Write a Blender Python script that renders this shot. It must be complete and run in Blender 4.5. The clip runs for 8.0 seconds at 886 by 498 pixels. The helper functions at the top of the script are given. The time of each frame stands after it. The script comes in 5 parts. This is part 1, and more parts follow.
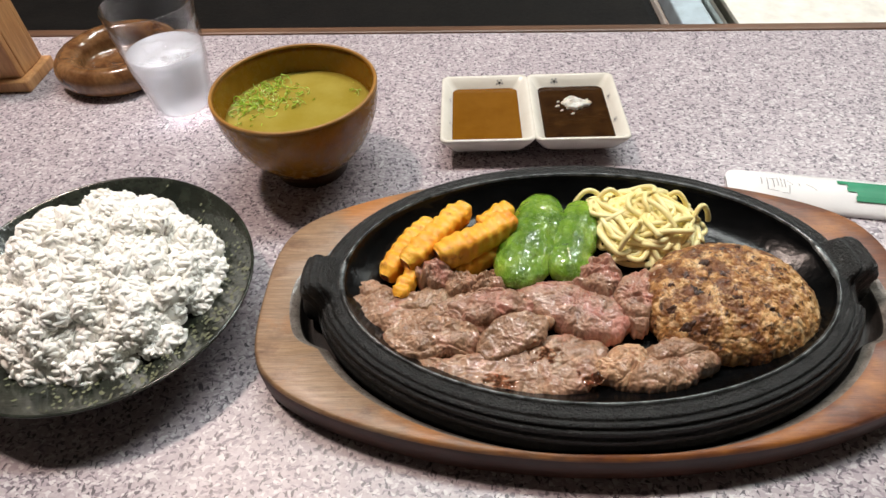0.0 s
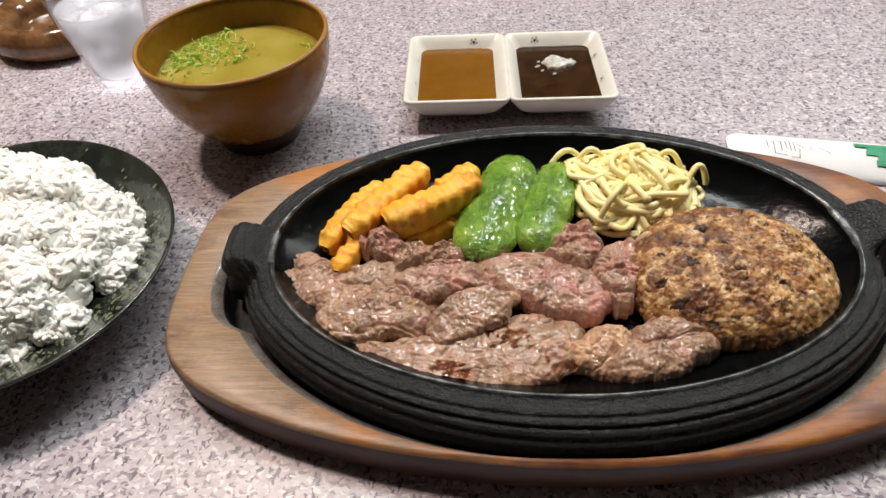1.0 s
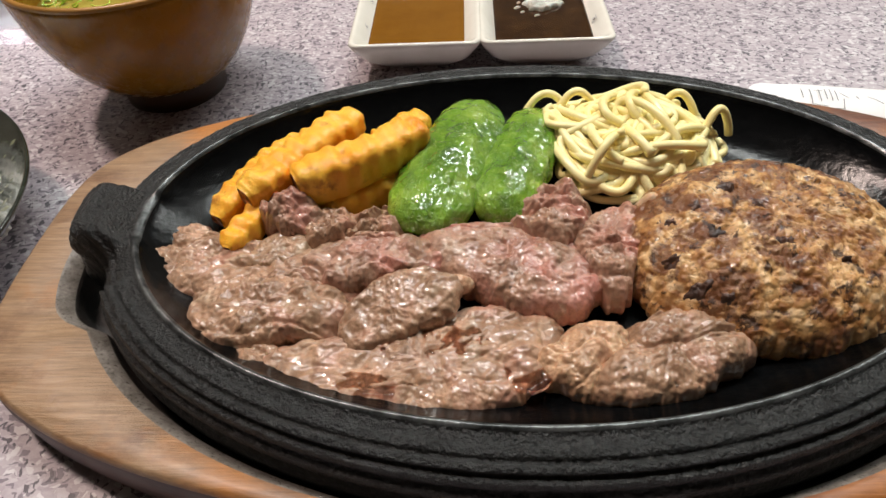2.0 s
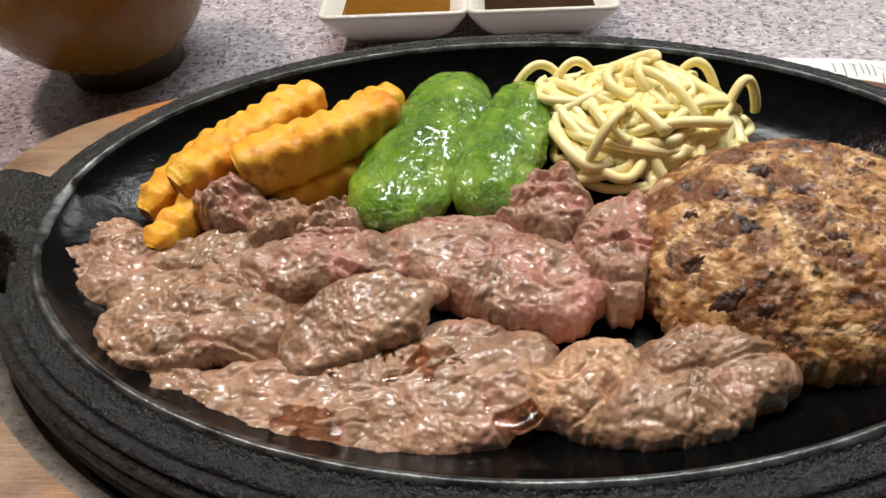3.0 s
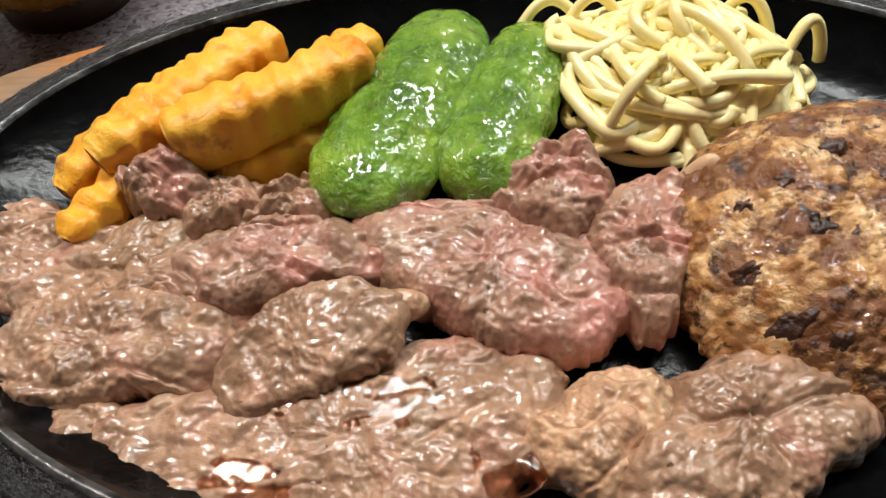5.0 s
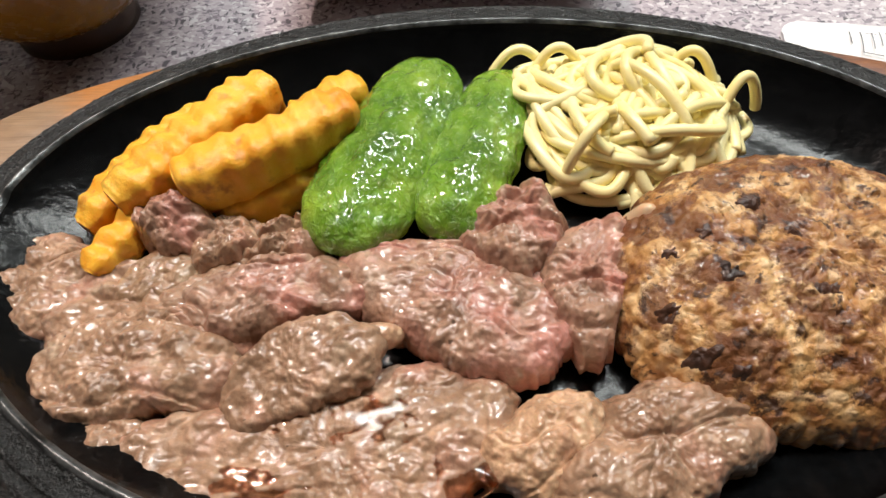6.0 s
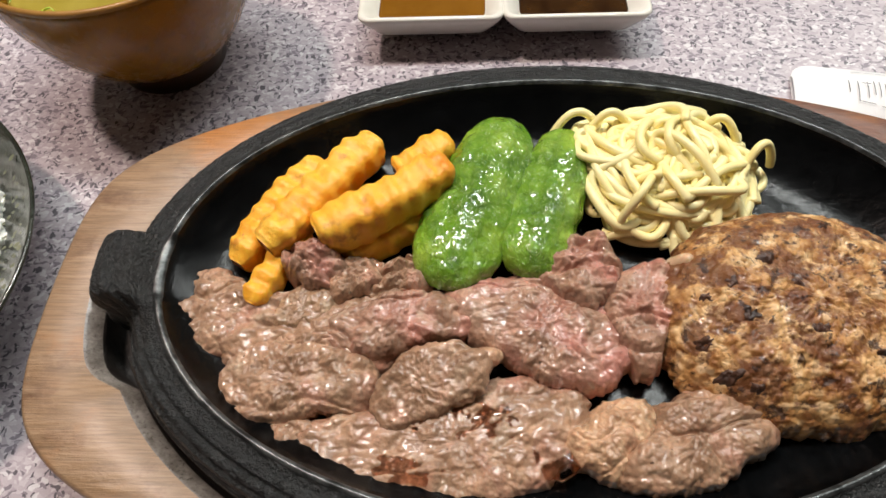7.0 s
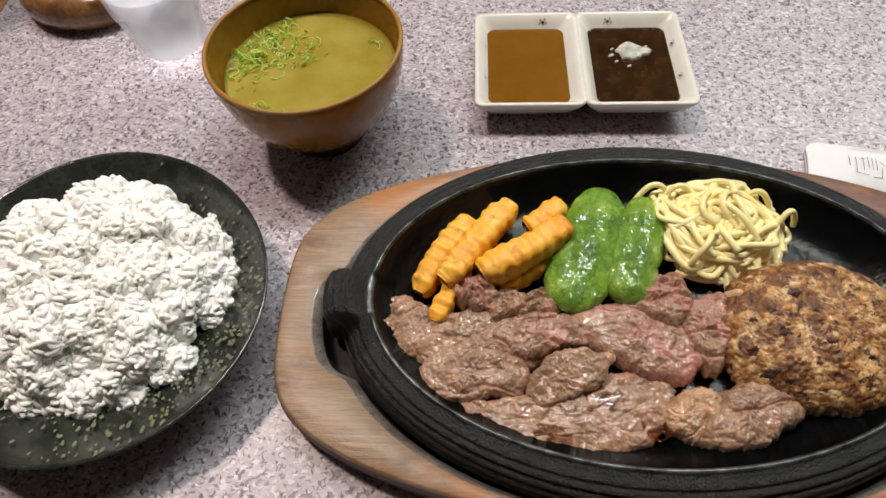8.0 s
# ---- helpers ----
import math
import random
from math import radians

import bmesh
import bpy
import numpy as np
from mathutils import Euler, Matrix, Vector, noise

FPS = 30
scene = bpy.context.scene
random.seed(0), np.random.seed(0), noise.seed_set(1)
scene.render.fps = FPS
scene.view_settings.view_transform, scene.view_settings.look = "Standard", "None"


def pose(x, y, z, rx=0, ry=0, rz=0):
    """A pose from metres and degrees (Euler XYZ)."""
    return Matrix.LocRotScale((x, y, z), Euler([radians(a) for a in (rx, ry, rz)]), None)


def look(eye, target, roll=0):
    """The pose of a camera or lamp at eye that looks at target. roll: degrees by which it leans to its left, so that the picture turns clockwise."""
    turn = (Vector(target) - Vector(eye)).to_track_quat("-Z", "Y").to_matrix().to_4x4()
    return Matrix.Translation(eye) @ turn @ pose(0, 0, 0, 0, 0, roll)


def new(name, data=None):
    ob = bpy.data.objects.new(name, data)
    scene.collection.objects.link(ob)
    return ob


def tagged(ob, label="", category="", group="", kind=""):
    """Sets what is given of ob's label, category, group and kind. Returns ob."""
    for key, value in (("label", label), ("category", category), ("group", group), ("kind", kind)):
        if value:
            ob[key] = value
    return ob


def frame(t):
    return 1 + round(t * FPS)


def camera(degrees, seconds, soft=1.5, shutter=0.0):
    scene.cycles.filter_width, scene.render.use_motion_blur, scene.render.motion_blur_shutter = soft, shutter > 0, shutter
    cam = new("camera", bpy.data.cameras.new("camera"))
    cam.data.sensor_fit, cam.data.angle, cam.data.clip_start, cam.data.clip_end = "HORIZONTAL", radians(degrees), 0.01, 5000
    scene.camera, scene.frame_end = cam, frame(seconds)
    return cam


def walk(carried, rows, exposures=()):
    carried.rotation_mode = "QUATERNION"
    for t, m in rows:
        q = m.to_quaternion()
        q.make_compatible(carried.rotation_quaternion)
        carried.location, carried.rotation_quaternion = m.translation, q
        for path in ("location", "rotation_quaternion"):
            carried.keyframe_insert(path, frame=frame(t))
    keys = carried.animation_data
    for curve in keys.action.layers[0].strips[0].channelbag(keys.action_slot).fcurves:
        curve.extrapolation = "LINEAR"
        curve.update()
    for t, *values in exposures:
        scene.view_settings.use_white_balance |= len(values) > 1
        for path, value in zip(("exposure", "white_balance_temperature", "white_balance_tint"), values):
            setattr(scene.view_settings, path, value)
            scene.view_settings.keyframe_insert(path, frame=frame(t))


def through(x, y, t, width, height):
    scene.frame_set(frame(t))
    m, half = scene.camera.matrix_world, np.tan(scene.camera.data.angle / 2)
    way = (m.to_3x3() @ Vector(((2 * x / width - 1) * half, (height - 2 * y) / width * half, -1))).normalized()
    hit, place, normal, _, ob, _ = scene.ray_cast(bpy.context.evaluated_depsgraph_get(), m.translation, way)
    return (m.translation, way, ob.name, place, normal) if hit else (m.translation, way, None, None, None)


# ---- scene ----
cam = camera(71.8, 8.0)
PATH = [
    (0, (0.026, 0.057, 0.26), (-0.058, 1.435, -1.187), -3.4),
    (0.5, (0.035, 0.067, 0.242), (-0.053, 1.445, -1.204), -3.7),
    (1, (0.046, 0.079, 0.215), (-0.043, 1.459, -1.23), -3.6),
    (1.5, (0.059, 0.1, 0.18), (-0.035, 1.477, -1.268), -3.8),
    (1.7, (0.062, 0.109, 0.17), (-0.032, 1.485, -1.279), -3.8),
    (3, (0.071, 0.143, 0.136), (-0.027, 1.504, -1.325), -4.1),
    (3.5, (0.075, 0.153, 0.123), (-0.032, 1.51, -1.343), -4.5),
    (4, (0.074, 0.161, 0.119), (-0.037, 1.482, -1.379), -4.7),
    (5.5, (0.075, 0.174, 0.127), (-0.048, 1.334, -1.498), -5.6),
    (6, (0.081, 0.171, 0.143), (-0.035, 1.318, -1.491), -5.3),
    (6.5, (0.078, 0.173, 0.16), (-0.031, 1.259, -1.516), -5.3),
    (7, (0.057, 0.167, 0.19), (-0.04, 1.197, -1.521), -4.9),
    (7.5, (0.031, 0.151, 0.233), (-0.064, 1.177, -1.481), -4.6),
    (8, (0.007, 0.132, 0.266), (-0.089, 1.199, -1.423), -4.2),
]
EXPOSURE = [(0.0, -0.06), (1.5, 0.0), (3.5, 0.0), (4.0, 0.0), (5.5, 0.16), (6.5, 0.12), (7.5, -0.17), (8.0, -0.28)]
walk(cam, [(t, look(eye, target, roll)) for t, eye, target, roll in PATH], EXPOSURE)

# ---- world and lamps ----
world = bpy.data.worlds.new("world")
world.use_nodes = True
world.node_tree.nodes["Background"].inputs[0].default_value = (0.5, 0.55, 0.6, 1)
world.node_tree.nodes["Background"].inputs[1].default_value = 0.05
scene.world = world


def area_lamp(name, where, target, sx, sy, watts, colour):
    data = bpy.data.lights.new(name, "AREA")
    data.shape, data.size, data.size_y, data.energy, data.color = "RECTANGLE", sx, sy, watts, colour
    ob = new(name, data)
    ob.matrix_world = look(where, target)
    return ob


TUBE_Z = 1.58
TUBES = ((0.25, 0.88), (1.30, 1.75))
for (tx, ty), watts in zip(TUBES, (23, 18)):
    area_lamp("tube_lamp", (tx, ty, TUBE_Z), (tx, ty, 0), 1.15, 0.17, watts, (0.95, 0.98, 0.95))
BULB = (-0.62, 0.74)
area_lamp("warm_lamp", (*BULB, TUBE_Z), (*BULB, 0), 0.16, 0.16, 21, (1.0, 0.79, 0.70))

# ---- materials ----


def nodes_of(name):
    m = bpy.data.materials.new(name)
    m.use_nodes = True
    nt = m.node_tree
    return m, nt, nt.nodes["Principled BSDF"]


def node(nt, kind, **values):
    n = nt.nodes.new(kind)
    for key, v in values.items():
        n.inputs[key].default_value = v
    return n


def ramp(nt, stops, fac):
    r = nt.nodes.new("ShaderNodeValToRGB")
    el = r.color_ramp.elements
    while len(el) < len(stops):
        el.new(0.5)
    for e, (p, c) in zip(el, stops):
        e.position, e.color = p, (*c, 1)
    nt.links.new(fac, r.inputs[0])
    return r.outputs[0]


def mixed(nt, fac, a, b, kind="MIX"):
    n = nt.nodes.new("ShaderNodeMix")
    n.data_type, n.blend_type = "RGBA", kind
    for slot, v in ((0, fac), (6, a), (7, b)):
        if isinstance(v, (int, float)):
            n.inputs[slot].default_value = v
        elif isinstance(v, tuple):
            n.inputs[slot].default_value = (*v, 1)
        else:
            nt.links.new(v, n.inputs[slot])
    return n.outputs[2]


def coords(nt, scale=(1, 1, 1), rot=(0, 0, 0)):
    tc = nt.nodes.new("ShaderNodeTexCoord")
    mp = nt.nodes.new("ShaderNodeMapping")
    mp.inputs["Scale"].default_value = scale
    mp.inputs["Rotation"].default_value = rot
    nt.links.new(tc.outputs["Object"], mp.inputs[0])
    return mp.outputs[0]


def noise_of(nt, vec, scale, detail=4, rough=0.55, distort=0.0):
    n = node(nt, "ShaderNodeTexNoise", Scale=scale, Detail=detail, Roughness=rough, Distortion=distort)
    nt.links.new(vec, n.inputs["Vector"])
    return n.outputs["Fac"]


def bumps(nt, bsdf, layers, socket="Normal"):
    """layers: (height socket, distance in metres)."""
    last = None
    for h, d in layers:
        b = node(nt, "ShaderNodeBump", Strength=1.0, Distance=d)
        nt.links.new(h, b.inputs["Height"])
        if last:
            nt.links.new(last, b.inputs["Normal"])
        last = b.outputs[0]
    nt.links.new(last, bsdf.inputs[socket])


def surf(name, stops, scale, rough=(0.4, 0.6), fine=0.0, bump=(0.0, 0.0), metal=0.0, coat=0.0, stretch=(1, 1, 1), sss=0.0, spec=0.5, tint=None):
    """A plain procedural surface: coarse colour from stops, a finer second noise, roughness between two values, bump (scale, metres)."""
    m, nt, b = nodes_of(name)
    v = coords(nt, stretch)
    c = ramp(nt, stops, noise_of(nt, v, scale, 6, 0.6))
    f = noise_of(nt, v, scale * 6, 3)
    if fine:
        c = mixed(nt, fine, c, ramp(nt, [(0.3, (0.1, 0.1, 0.1)), (0.7, (0.95, 0.95, 0.95))], f), "OVERLAY")
    nt.links.new(c, b.inputs["Base Color"])
    r = node(nt, "ShaderNodeMapRange")
    r.inputs[3].default_value, r.inputs[4].default_value = rough
    nt.links.new(f, r.inputs[0])
    nt.links.new(r.outputs[0], b.inputs["Roughness"])
    b.inputs["Metallic"].default_value = metal
    b.inputs["Coat Weight"].default_value = coat
    b.inputs["Coat Roughness"].default_value = 0.12
    b.inputs["Specular IOR Level"].default_value = spec
    if sss:
        b.inputs["Subsurface Weight"].default_value = sss
        b.subsurface_method = "RANDOM_WALK"
        b.inputs["Subsurface Radius"].default_value = tint or (1, 0.5, 0.3)
        b.inputs["Subsurface Scale"].default_value = 0.003
    if bump[1]:
        bumps(nt, b, [(noise_of(nt, v, bump[0], 4), bump[1])])
    return m


def pulpy(name, stops, scale, rough, through, bump=(0.0, 0.0), gloss=0.4):
    """Boiled starch: a pale moist surface that lets part of the light through."""
    m = surf(name, stops, scale, rough, 0.0, bump, spec=gloss)
    nt = m.node_tree
    b, out = nt.nodes["Principled BSDF"], nt.nodes["Material Output"]
    t = nt.nodes.new("ShaderNodeBsdfTranslucent")
    nt.links.new(b.inputs["Base Color"].links[0].from_socket, t.inputs[0])
    mix = nt.nodes.new("ShaderNodeMixShader")
    mix.inputs[0].default_value = through
    nt.links.new(b.outputs[0], mix.inputs[1])
    nt.links.new(t.outputs[0], mix.inputs[2])
    nt.links.new(mix.outputs[0], out.inputs[0])
    return m


def laminate():
    """Lavender grey laminate printed with white and charcoal flecks."""
    m, nt, b = nodes_of("laminate")
    v = coords(nt)
    wob = node(nt, "ShaderNodeTexNoise", Scale=260.0, Detail=2.0)
    nt.links.new(v, wob.inputs["Vector"])
    off = nt.nodes.new("ShaderNodeVectorMath")
    off.operation = "MULTIPLY_ADD"
    nt.links.new(wob.outputs["Color"], off.inputs[0])
    off.inputs[1].default_value = (0.0045, 0.0045, 0)
    nt.links.new(v, off.inputs[2])
    warped = off.outputs[0]

    def cells(scale, stretch, rot):
        mp = nt.nodes.new("ShaderNodeMapping")
        mp.inputs["Scale"].default_value, mp.inputs["Rotation"].default_value = stretch, (0, 0, rot)
        nt.links.new(warped, mp.inputs[0])
        vo = node(nt, "ShaderNodeTexVoronoi", Scale=scale)
        nt.links.new(mp.outputs[0], vo.inputs["Vector"])
        sep = nt.nodes.new("ShaderNodeSeparateColor")
        nt.links.new(vo.outputs["Color"], sep.inputs[0])
        return sep.outputs[0]

    base = ramp(nt, [(0.0, (0.40, 0.345, 0.385)), (0.35, (0.45, 0.395, 0.43)), (0.7, (0.50, 0.45, 0.48)), (1.0, (0.57, 0.53, 0.555))], cells(500, (1, 1.5, 1), 0.4))
    dark = cells(490, (1.0, 1.9, 1), -0.5)
    k = ramp(nt, [(0.80, (0, 0, 0)), (0.83, (1, 1, 1))], dark)
    c = mixed(nt, k, base, (0.22, 0.19, 0.22))
    darker = cells(570, (1.7, 1.0, 1), 0.9)
    k2 = ramp(nt, [(0.90, (0, 0, 0)), (0.92, (1, 1, 1))], darker)
    c = mixed(nt, k2, c, (0.10, 0.088, 0.105))
    light = cells(560, (1, 1.4, 1), 1.3)
    k3 = ramp(nt, [(0.86, (0, 0, 0)), (0.89, (1, 1, 1))], light)
    c = mixed(nt, k3, c, (0.66, 0.64, 0.65))
    wear = ramp(nt, [(0.3, (0.86, 0.85, 0.86)), (0.7, (1, 1, 1))], noise_of(nt, v, 9, 4))
    c = mixed(nt, 1.0, c, wear, "MULTIPLY")
    nt.links.new(c, b.inputs["Base Color"])
    r = node(nt, "ShaderNodeMapRange")
    r.inputs[3].default_value, r.inputs[4].default_value = 0.28, 0.42
    nt.links.new(noise_of(nt, v, 40, 4), r.inputs[0])
    nt.links.new(r.outputs[0], b.inputs["Roughness"])
    bumps(nt, b, [(noise_of(nt, v, 900, 3), 0.00008)])
    return m


def pebbles(nt, v, scale):
    """Soft rounded grains, for flesh and crumbs: height and a random tone for each grain."""
    vo = nt.nodes.new("ShaderNodeTexVoronoi")
    vo.feature = "SMOOTH_F1"
    vo.inputs["Scale"].default_value = scale
    vo.inputs["Smoothness"].default_value = 0.6
    nt.links.new(v, vo.inputs["Vector"])
    inv = node(nt, "ShaderNodeMath")
    inv.operation = "SUBTRACT"
    inv.inputs[0].default_value = 1.0
    nt.links.new(vo.outputs["Distance"], inv.inputs[1])
    sep = nt.nodes.new("ShaderNodeSeparateColor")
    nt.links.new(vo.outputs["Color"], sep.inputs[0])
    return inv.outputs[0], sep.outputs[0]


def meat(name, brown, pink, grey, amount=0.5, wet=1.0):
    """Seared beef: soft brown outside, broad pink patches, pale marbling, wet with juice."""
    m, nt, b = nodes_of(name)
    v = coords(nt)
    c = ramp(nt, [(0.30, tuple(0.62 * x for x in brown)), (0.46, tuple(0.92 * x for x in brown)), (0.58, tuple(1.12 * x for x in brown)), (0.72, tuple(min(1, 1.5 * x) for x in brown))], noise_of(nt, v, 120, 6, 0.6))
    k = ramp(nt, [(0.62 - 0.25 * amount, (0, 0, 0)), (0.80 - 0.25 * amount, (0.85, 0.85, 0.85))], noise_of(nt, v, 42, 4, 0.5, 0.4))
    c = mixed(nt, k, c, pink)
    k = ramp(nt, [(0.55, (0, 0, 0)), (0.72, (0.65, 0.65, 0.65))], noise_of(nt, coords(nt, (1, 0.5, 1), (0, 0, 1.0)), 130, 5, 0.6, 0.8))
    c = mixed(nt, k, c, grey)
    fibre = noise_of(nt, coords(nt, (1, 0.25, 1), (0, 0, 0.35)), 700, 4, 0.6)
    c = mixed(nt, 0.18, c, ramp(nt, [(0.3, (0.25, 0.25, 0.25)), (0.7, (0.8, 0.8, 0.8))], fibre), "OVERLAY")
    fine = noise_of(nt, v, 1100, 3, 0.6)
    c = mixed(nt, 0.25, c, ramp(nt, [(0.3, (0.2, 0.2, 0.2)), (0.7, (0.8, 0.8, 0.8))], fine), "OVERLAY")
    speck = noise_of(nt, v, 380, 2, 0.5)
    c = mixed(nt, ramp(nt, [(0.735, (0, 0, 0)), (0.755, (0.8, 0.8, 0.8))], speck), c, (0.05, 0.025, 0.012))
    nt.links.new(c, b.inputs["Base Color"])
    r = node(nt, "ShaderNodeMapRange")
    r.inputs[1].default_value, r.inputs[2].default_value = 0.35, 0.65
    r.inputs[3].default_value, r.inputs[4].default_value = 0.28, 0.55
    nt.links.new(noise_of(nt, v, 120, 4), r.inputs[0])
    nt.links.new(r.outputs[0], b.inputs["Roughness"])
    wetness = ramp(nt, [(0.38, (0.25, 0.25, 0.25)), (0.50, (wet, wet, wet))], noise_of(nt, v, 110, 4, 0.6))
    nt.links.new(wetness, b.inputs["Coat Weight"])
    b.inputs["Coat Roughness"].default_value = 0.04
    b.inputs["Coat IOR"].default_value = 1.55
    b.inputs["Subsurface Weight"].default_value = 0.08
    b.inputs["Subsurface Radius"].default_value = (1.0, 0.4, 0.25)
    b.inputs["Subsurface Scale"].default_value = 0.002
    peb, tone = pebbles(nt, v, 560)
    soft = noise_of(nt, v, 260, 1, 0.4)
    bumps(nt, b, [(soft, 0.0005), (peb, 0.00042), (fine, 0.00015)])
    bumps(nt, b, [(soft, 0.0005), (peb, 0.00020)], "Coat Normal")
    return m


def minced():
    """Browned hamburger: golden crumbs, red-brown areas, dark crumbs, and shade coloured into the pits."""
    m, nt, b = nodes_of("minced_beef")
    v = coords(nt)
    peb, tone = pebbles(nt, v, 420)
    crumb = ramp(nt, [(0.1, (0.20, 0.072, 0.02)), (0.4, (0.40, 0.18, 0.052)), (0.65, (0.68, 0.41, 0.17)), (0.95, (0.88, 0.66, 0.39))], tone)
    broad = ramp(nt, [(0.34, (0.17, 0.055, 0.015)), (0.44, (0.40, 0.17, 0.045)), (0.53, (0.66, 0.37, 0.13)), (0.66, (0.84, 0.58, 0.29))], noise_of(nt, v, 130, 6, 0.62))
    c = mixed(nt, 0.55, broad, crumb)
    # Noise plus a slope: more dark red-brown towards -x and +y.
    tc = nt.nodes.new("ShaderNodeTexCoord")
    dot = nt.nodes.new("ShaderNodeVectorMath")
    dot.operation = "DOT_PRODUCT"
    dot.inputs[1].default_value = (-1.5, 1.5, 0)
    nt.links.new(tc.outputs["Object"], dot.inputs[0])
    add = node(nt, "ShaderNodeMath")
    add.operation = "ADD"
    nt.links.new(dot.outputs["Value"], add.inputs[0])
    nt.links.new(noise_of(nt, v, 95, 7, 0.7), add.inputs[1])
    red_brown = ramp(nt, [(0.49, (0, 0, 0)), (0.56, (0.85, 0.85, 0.85))], add.outputs[0])
    c = mixed(nt, red_brown, c, (0.14, 0.042, 0.013))
    # Low points of the mesh take a dark tint that stands for shade.
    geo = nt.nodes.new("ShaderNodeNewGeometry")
    pit_shade = ramp(nt, [(0.43, (0.85, 0.85, 0.85)), (0.49, (0, 0, 0))], geo.outputs["Pointiness"])
    c = mixed(nt, pit_shade, c, (0.11, 0.032, 0.010))
    char = ramp(nt, [(0.575, (0, 0, 0)), (0.625, (0.9, 0.9, 0.9))], noise_of(nt, v, 210, 5, 0.66, 0.3))
    c = mixed(nt, char, c, (0.035, 0.013, 0.007))
    nt.links.new(c, b.inputs["Base Color"])
    b.inputs["Roughness"].default_value = 0.42
    wet = ramp(nt, [(0.45, (0.05, 0.05, 0.05)), (0.6, (0.6, 0.6, 0.6))], noise_of(nt, v, 160, 4))
    nt.links.new(wet, b.inputs["Coat Weight"])
    b.inputs["Coat Roughness"].default_value = 0.12
    bumps(nt, b, [(peb, 0.0010), (noise_of(nt, v, 600, 5, 0.65), 0.0008)])
    return m


def board_wood():
    """Worn varnished board: fine grain along its length, bare and pale at one end, red-brown where the varnish stays, scuffed and stained."""
    m, nt, b = nodes_of("board_wood")
    g = noise_of(nt, coords(nt, (0.10, 1, 1)), 420, 6, 0.62, 0.6)
    pores = noise_of(nt, coords(nt, (0.05, 1, 1)), 1400, 3, 0.6, 0.3)
    worn = ramp(nt, [(0.28, (0.20, 0.118, 0.060)), (0.5, (0.27, 0.168, 0.092)), (0.72, (0.34, 0.225, 0.135))], g)
    red = ramp(nt, [(0.28, (0.10, 0.030, 0.011)), (0.5, (0.15, 0.048, 0.018)), (0.72, (0.21, 0.073, 0.027))], g)
    tc = nt.nodes.new("ShaderNodeTexCoord")
    sep = nt.nodes.new("ShaderNodeSeparateXYZ")
    nt.links.new(tc.outputs["Object"], sep.inputs[0])
    add = node(nt, "ShaderNodeMath")
    add.operation = "MULTIPLY_ADD"
    nt.links.new(noise_of(nt, coords(nt), 28, 5, 0.6), add.inputs[0])
    add.inputs[1].default_value = 0.30
    nt.links.new(sep.outputs[0], add.inputs[2])
    k = ramp(nt, [(0.04, (0, 0, 0)), (0.16, (1, 1, 1))], add.outputs[0])
    c = mixed(nt, k, worn, red)
    stain = ramp(nt, [(0.52, (0, 0, 0)), (0.68, (0.75, 0.75, 0.75))], noise_of(nt, coords(nt, (0.6, 1, 1)), 50, 7, 0.7))
    c = mixed(nt, stain, c, (0.10, 0.040, 0.018))
    amber = ramp(nt, [(0.49, (0, 0, 0)), (0.66, (0.75, 0.75, 0.75))], noise_of(nt, coords(nt, (0.7, 1, 1), (0, 0, 0.7)), 26, 5, 0.6))
    c = mixed(nt, amber, c, (0.42, 0.155, 0.024))
    c = mixed(nt, 0.35, c, ramp(nt, [(0.3, (0.2, 0.2, 0.2)), (0.6, (0.7, 0.7, 0.7))], pores), "OVERLAY")
    nt.links.new(c, b.inputs["Base Color"])
    r = node(nt, "ShaderNodeMapRange")
    r.inputs[1].default_value, r.inputs[2].default_value = 0.3, 0.7
    r.inputs[3].default_value, r.inputs[4].default_value = 0.36, 0.60
    nt.links.new(noise_of(nt, coords(nt), 90, 6, 0.65), r.inputs[0])
    nt.links.new(r.outputs[0], b.inputs["Roughness"])
    b.inputs["Coat Weight"].default_value = 0.2
    b.inputs["Coat Roughness"].default_value = 0.3
    bumps(nt, b, [(g, 0.0003), (pores, 0.00012), (noise_of(nt, coords(nt), 240, 5, 0.6), 0.0003)])
    return m


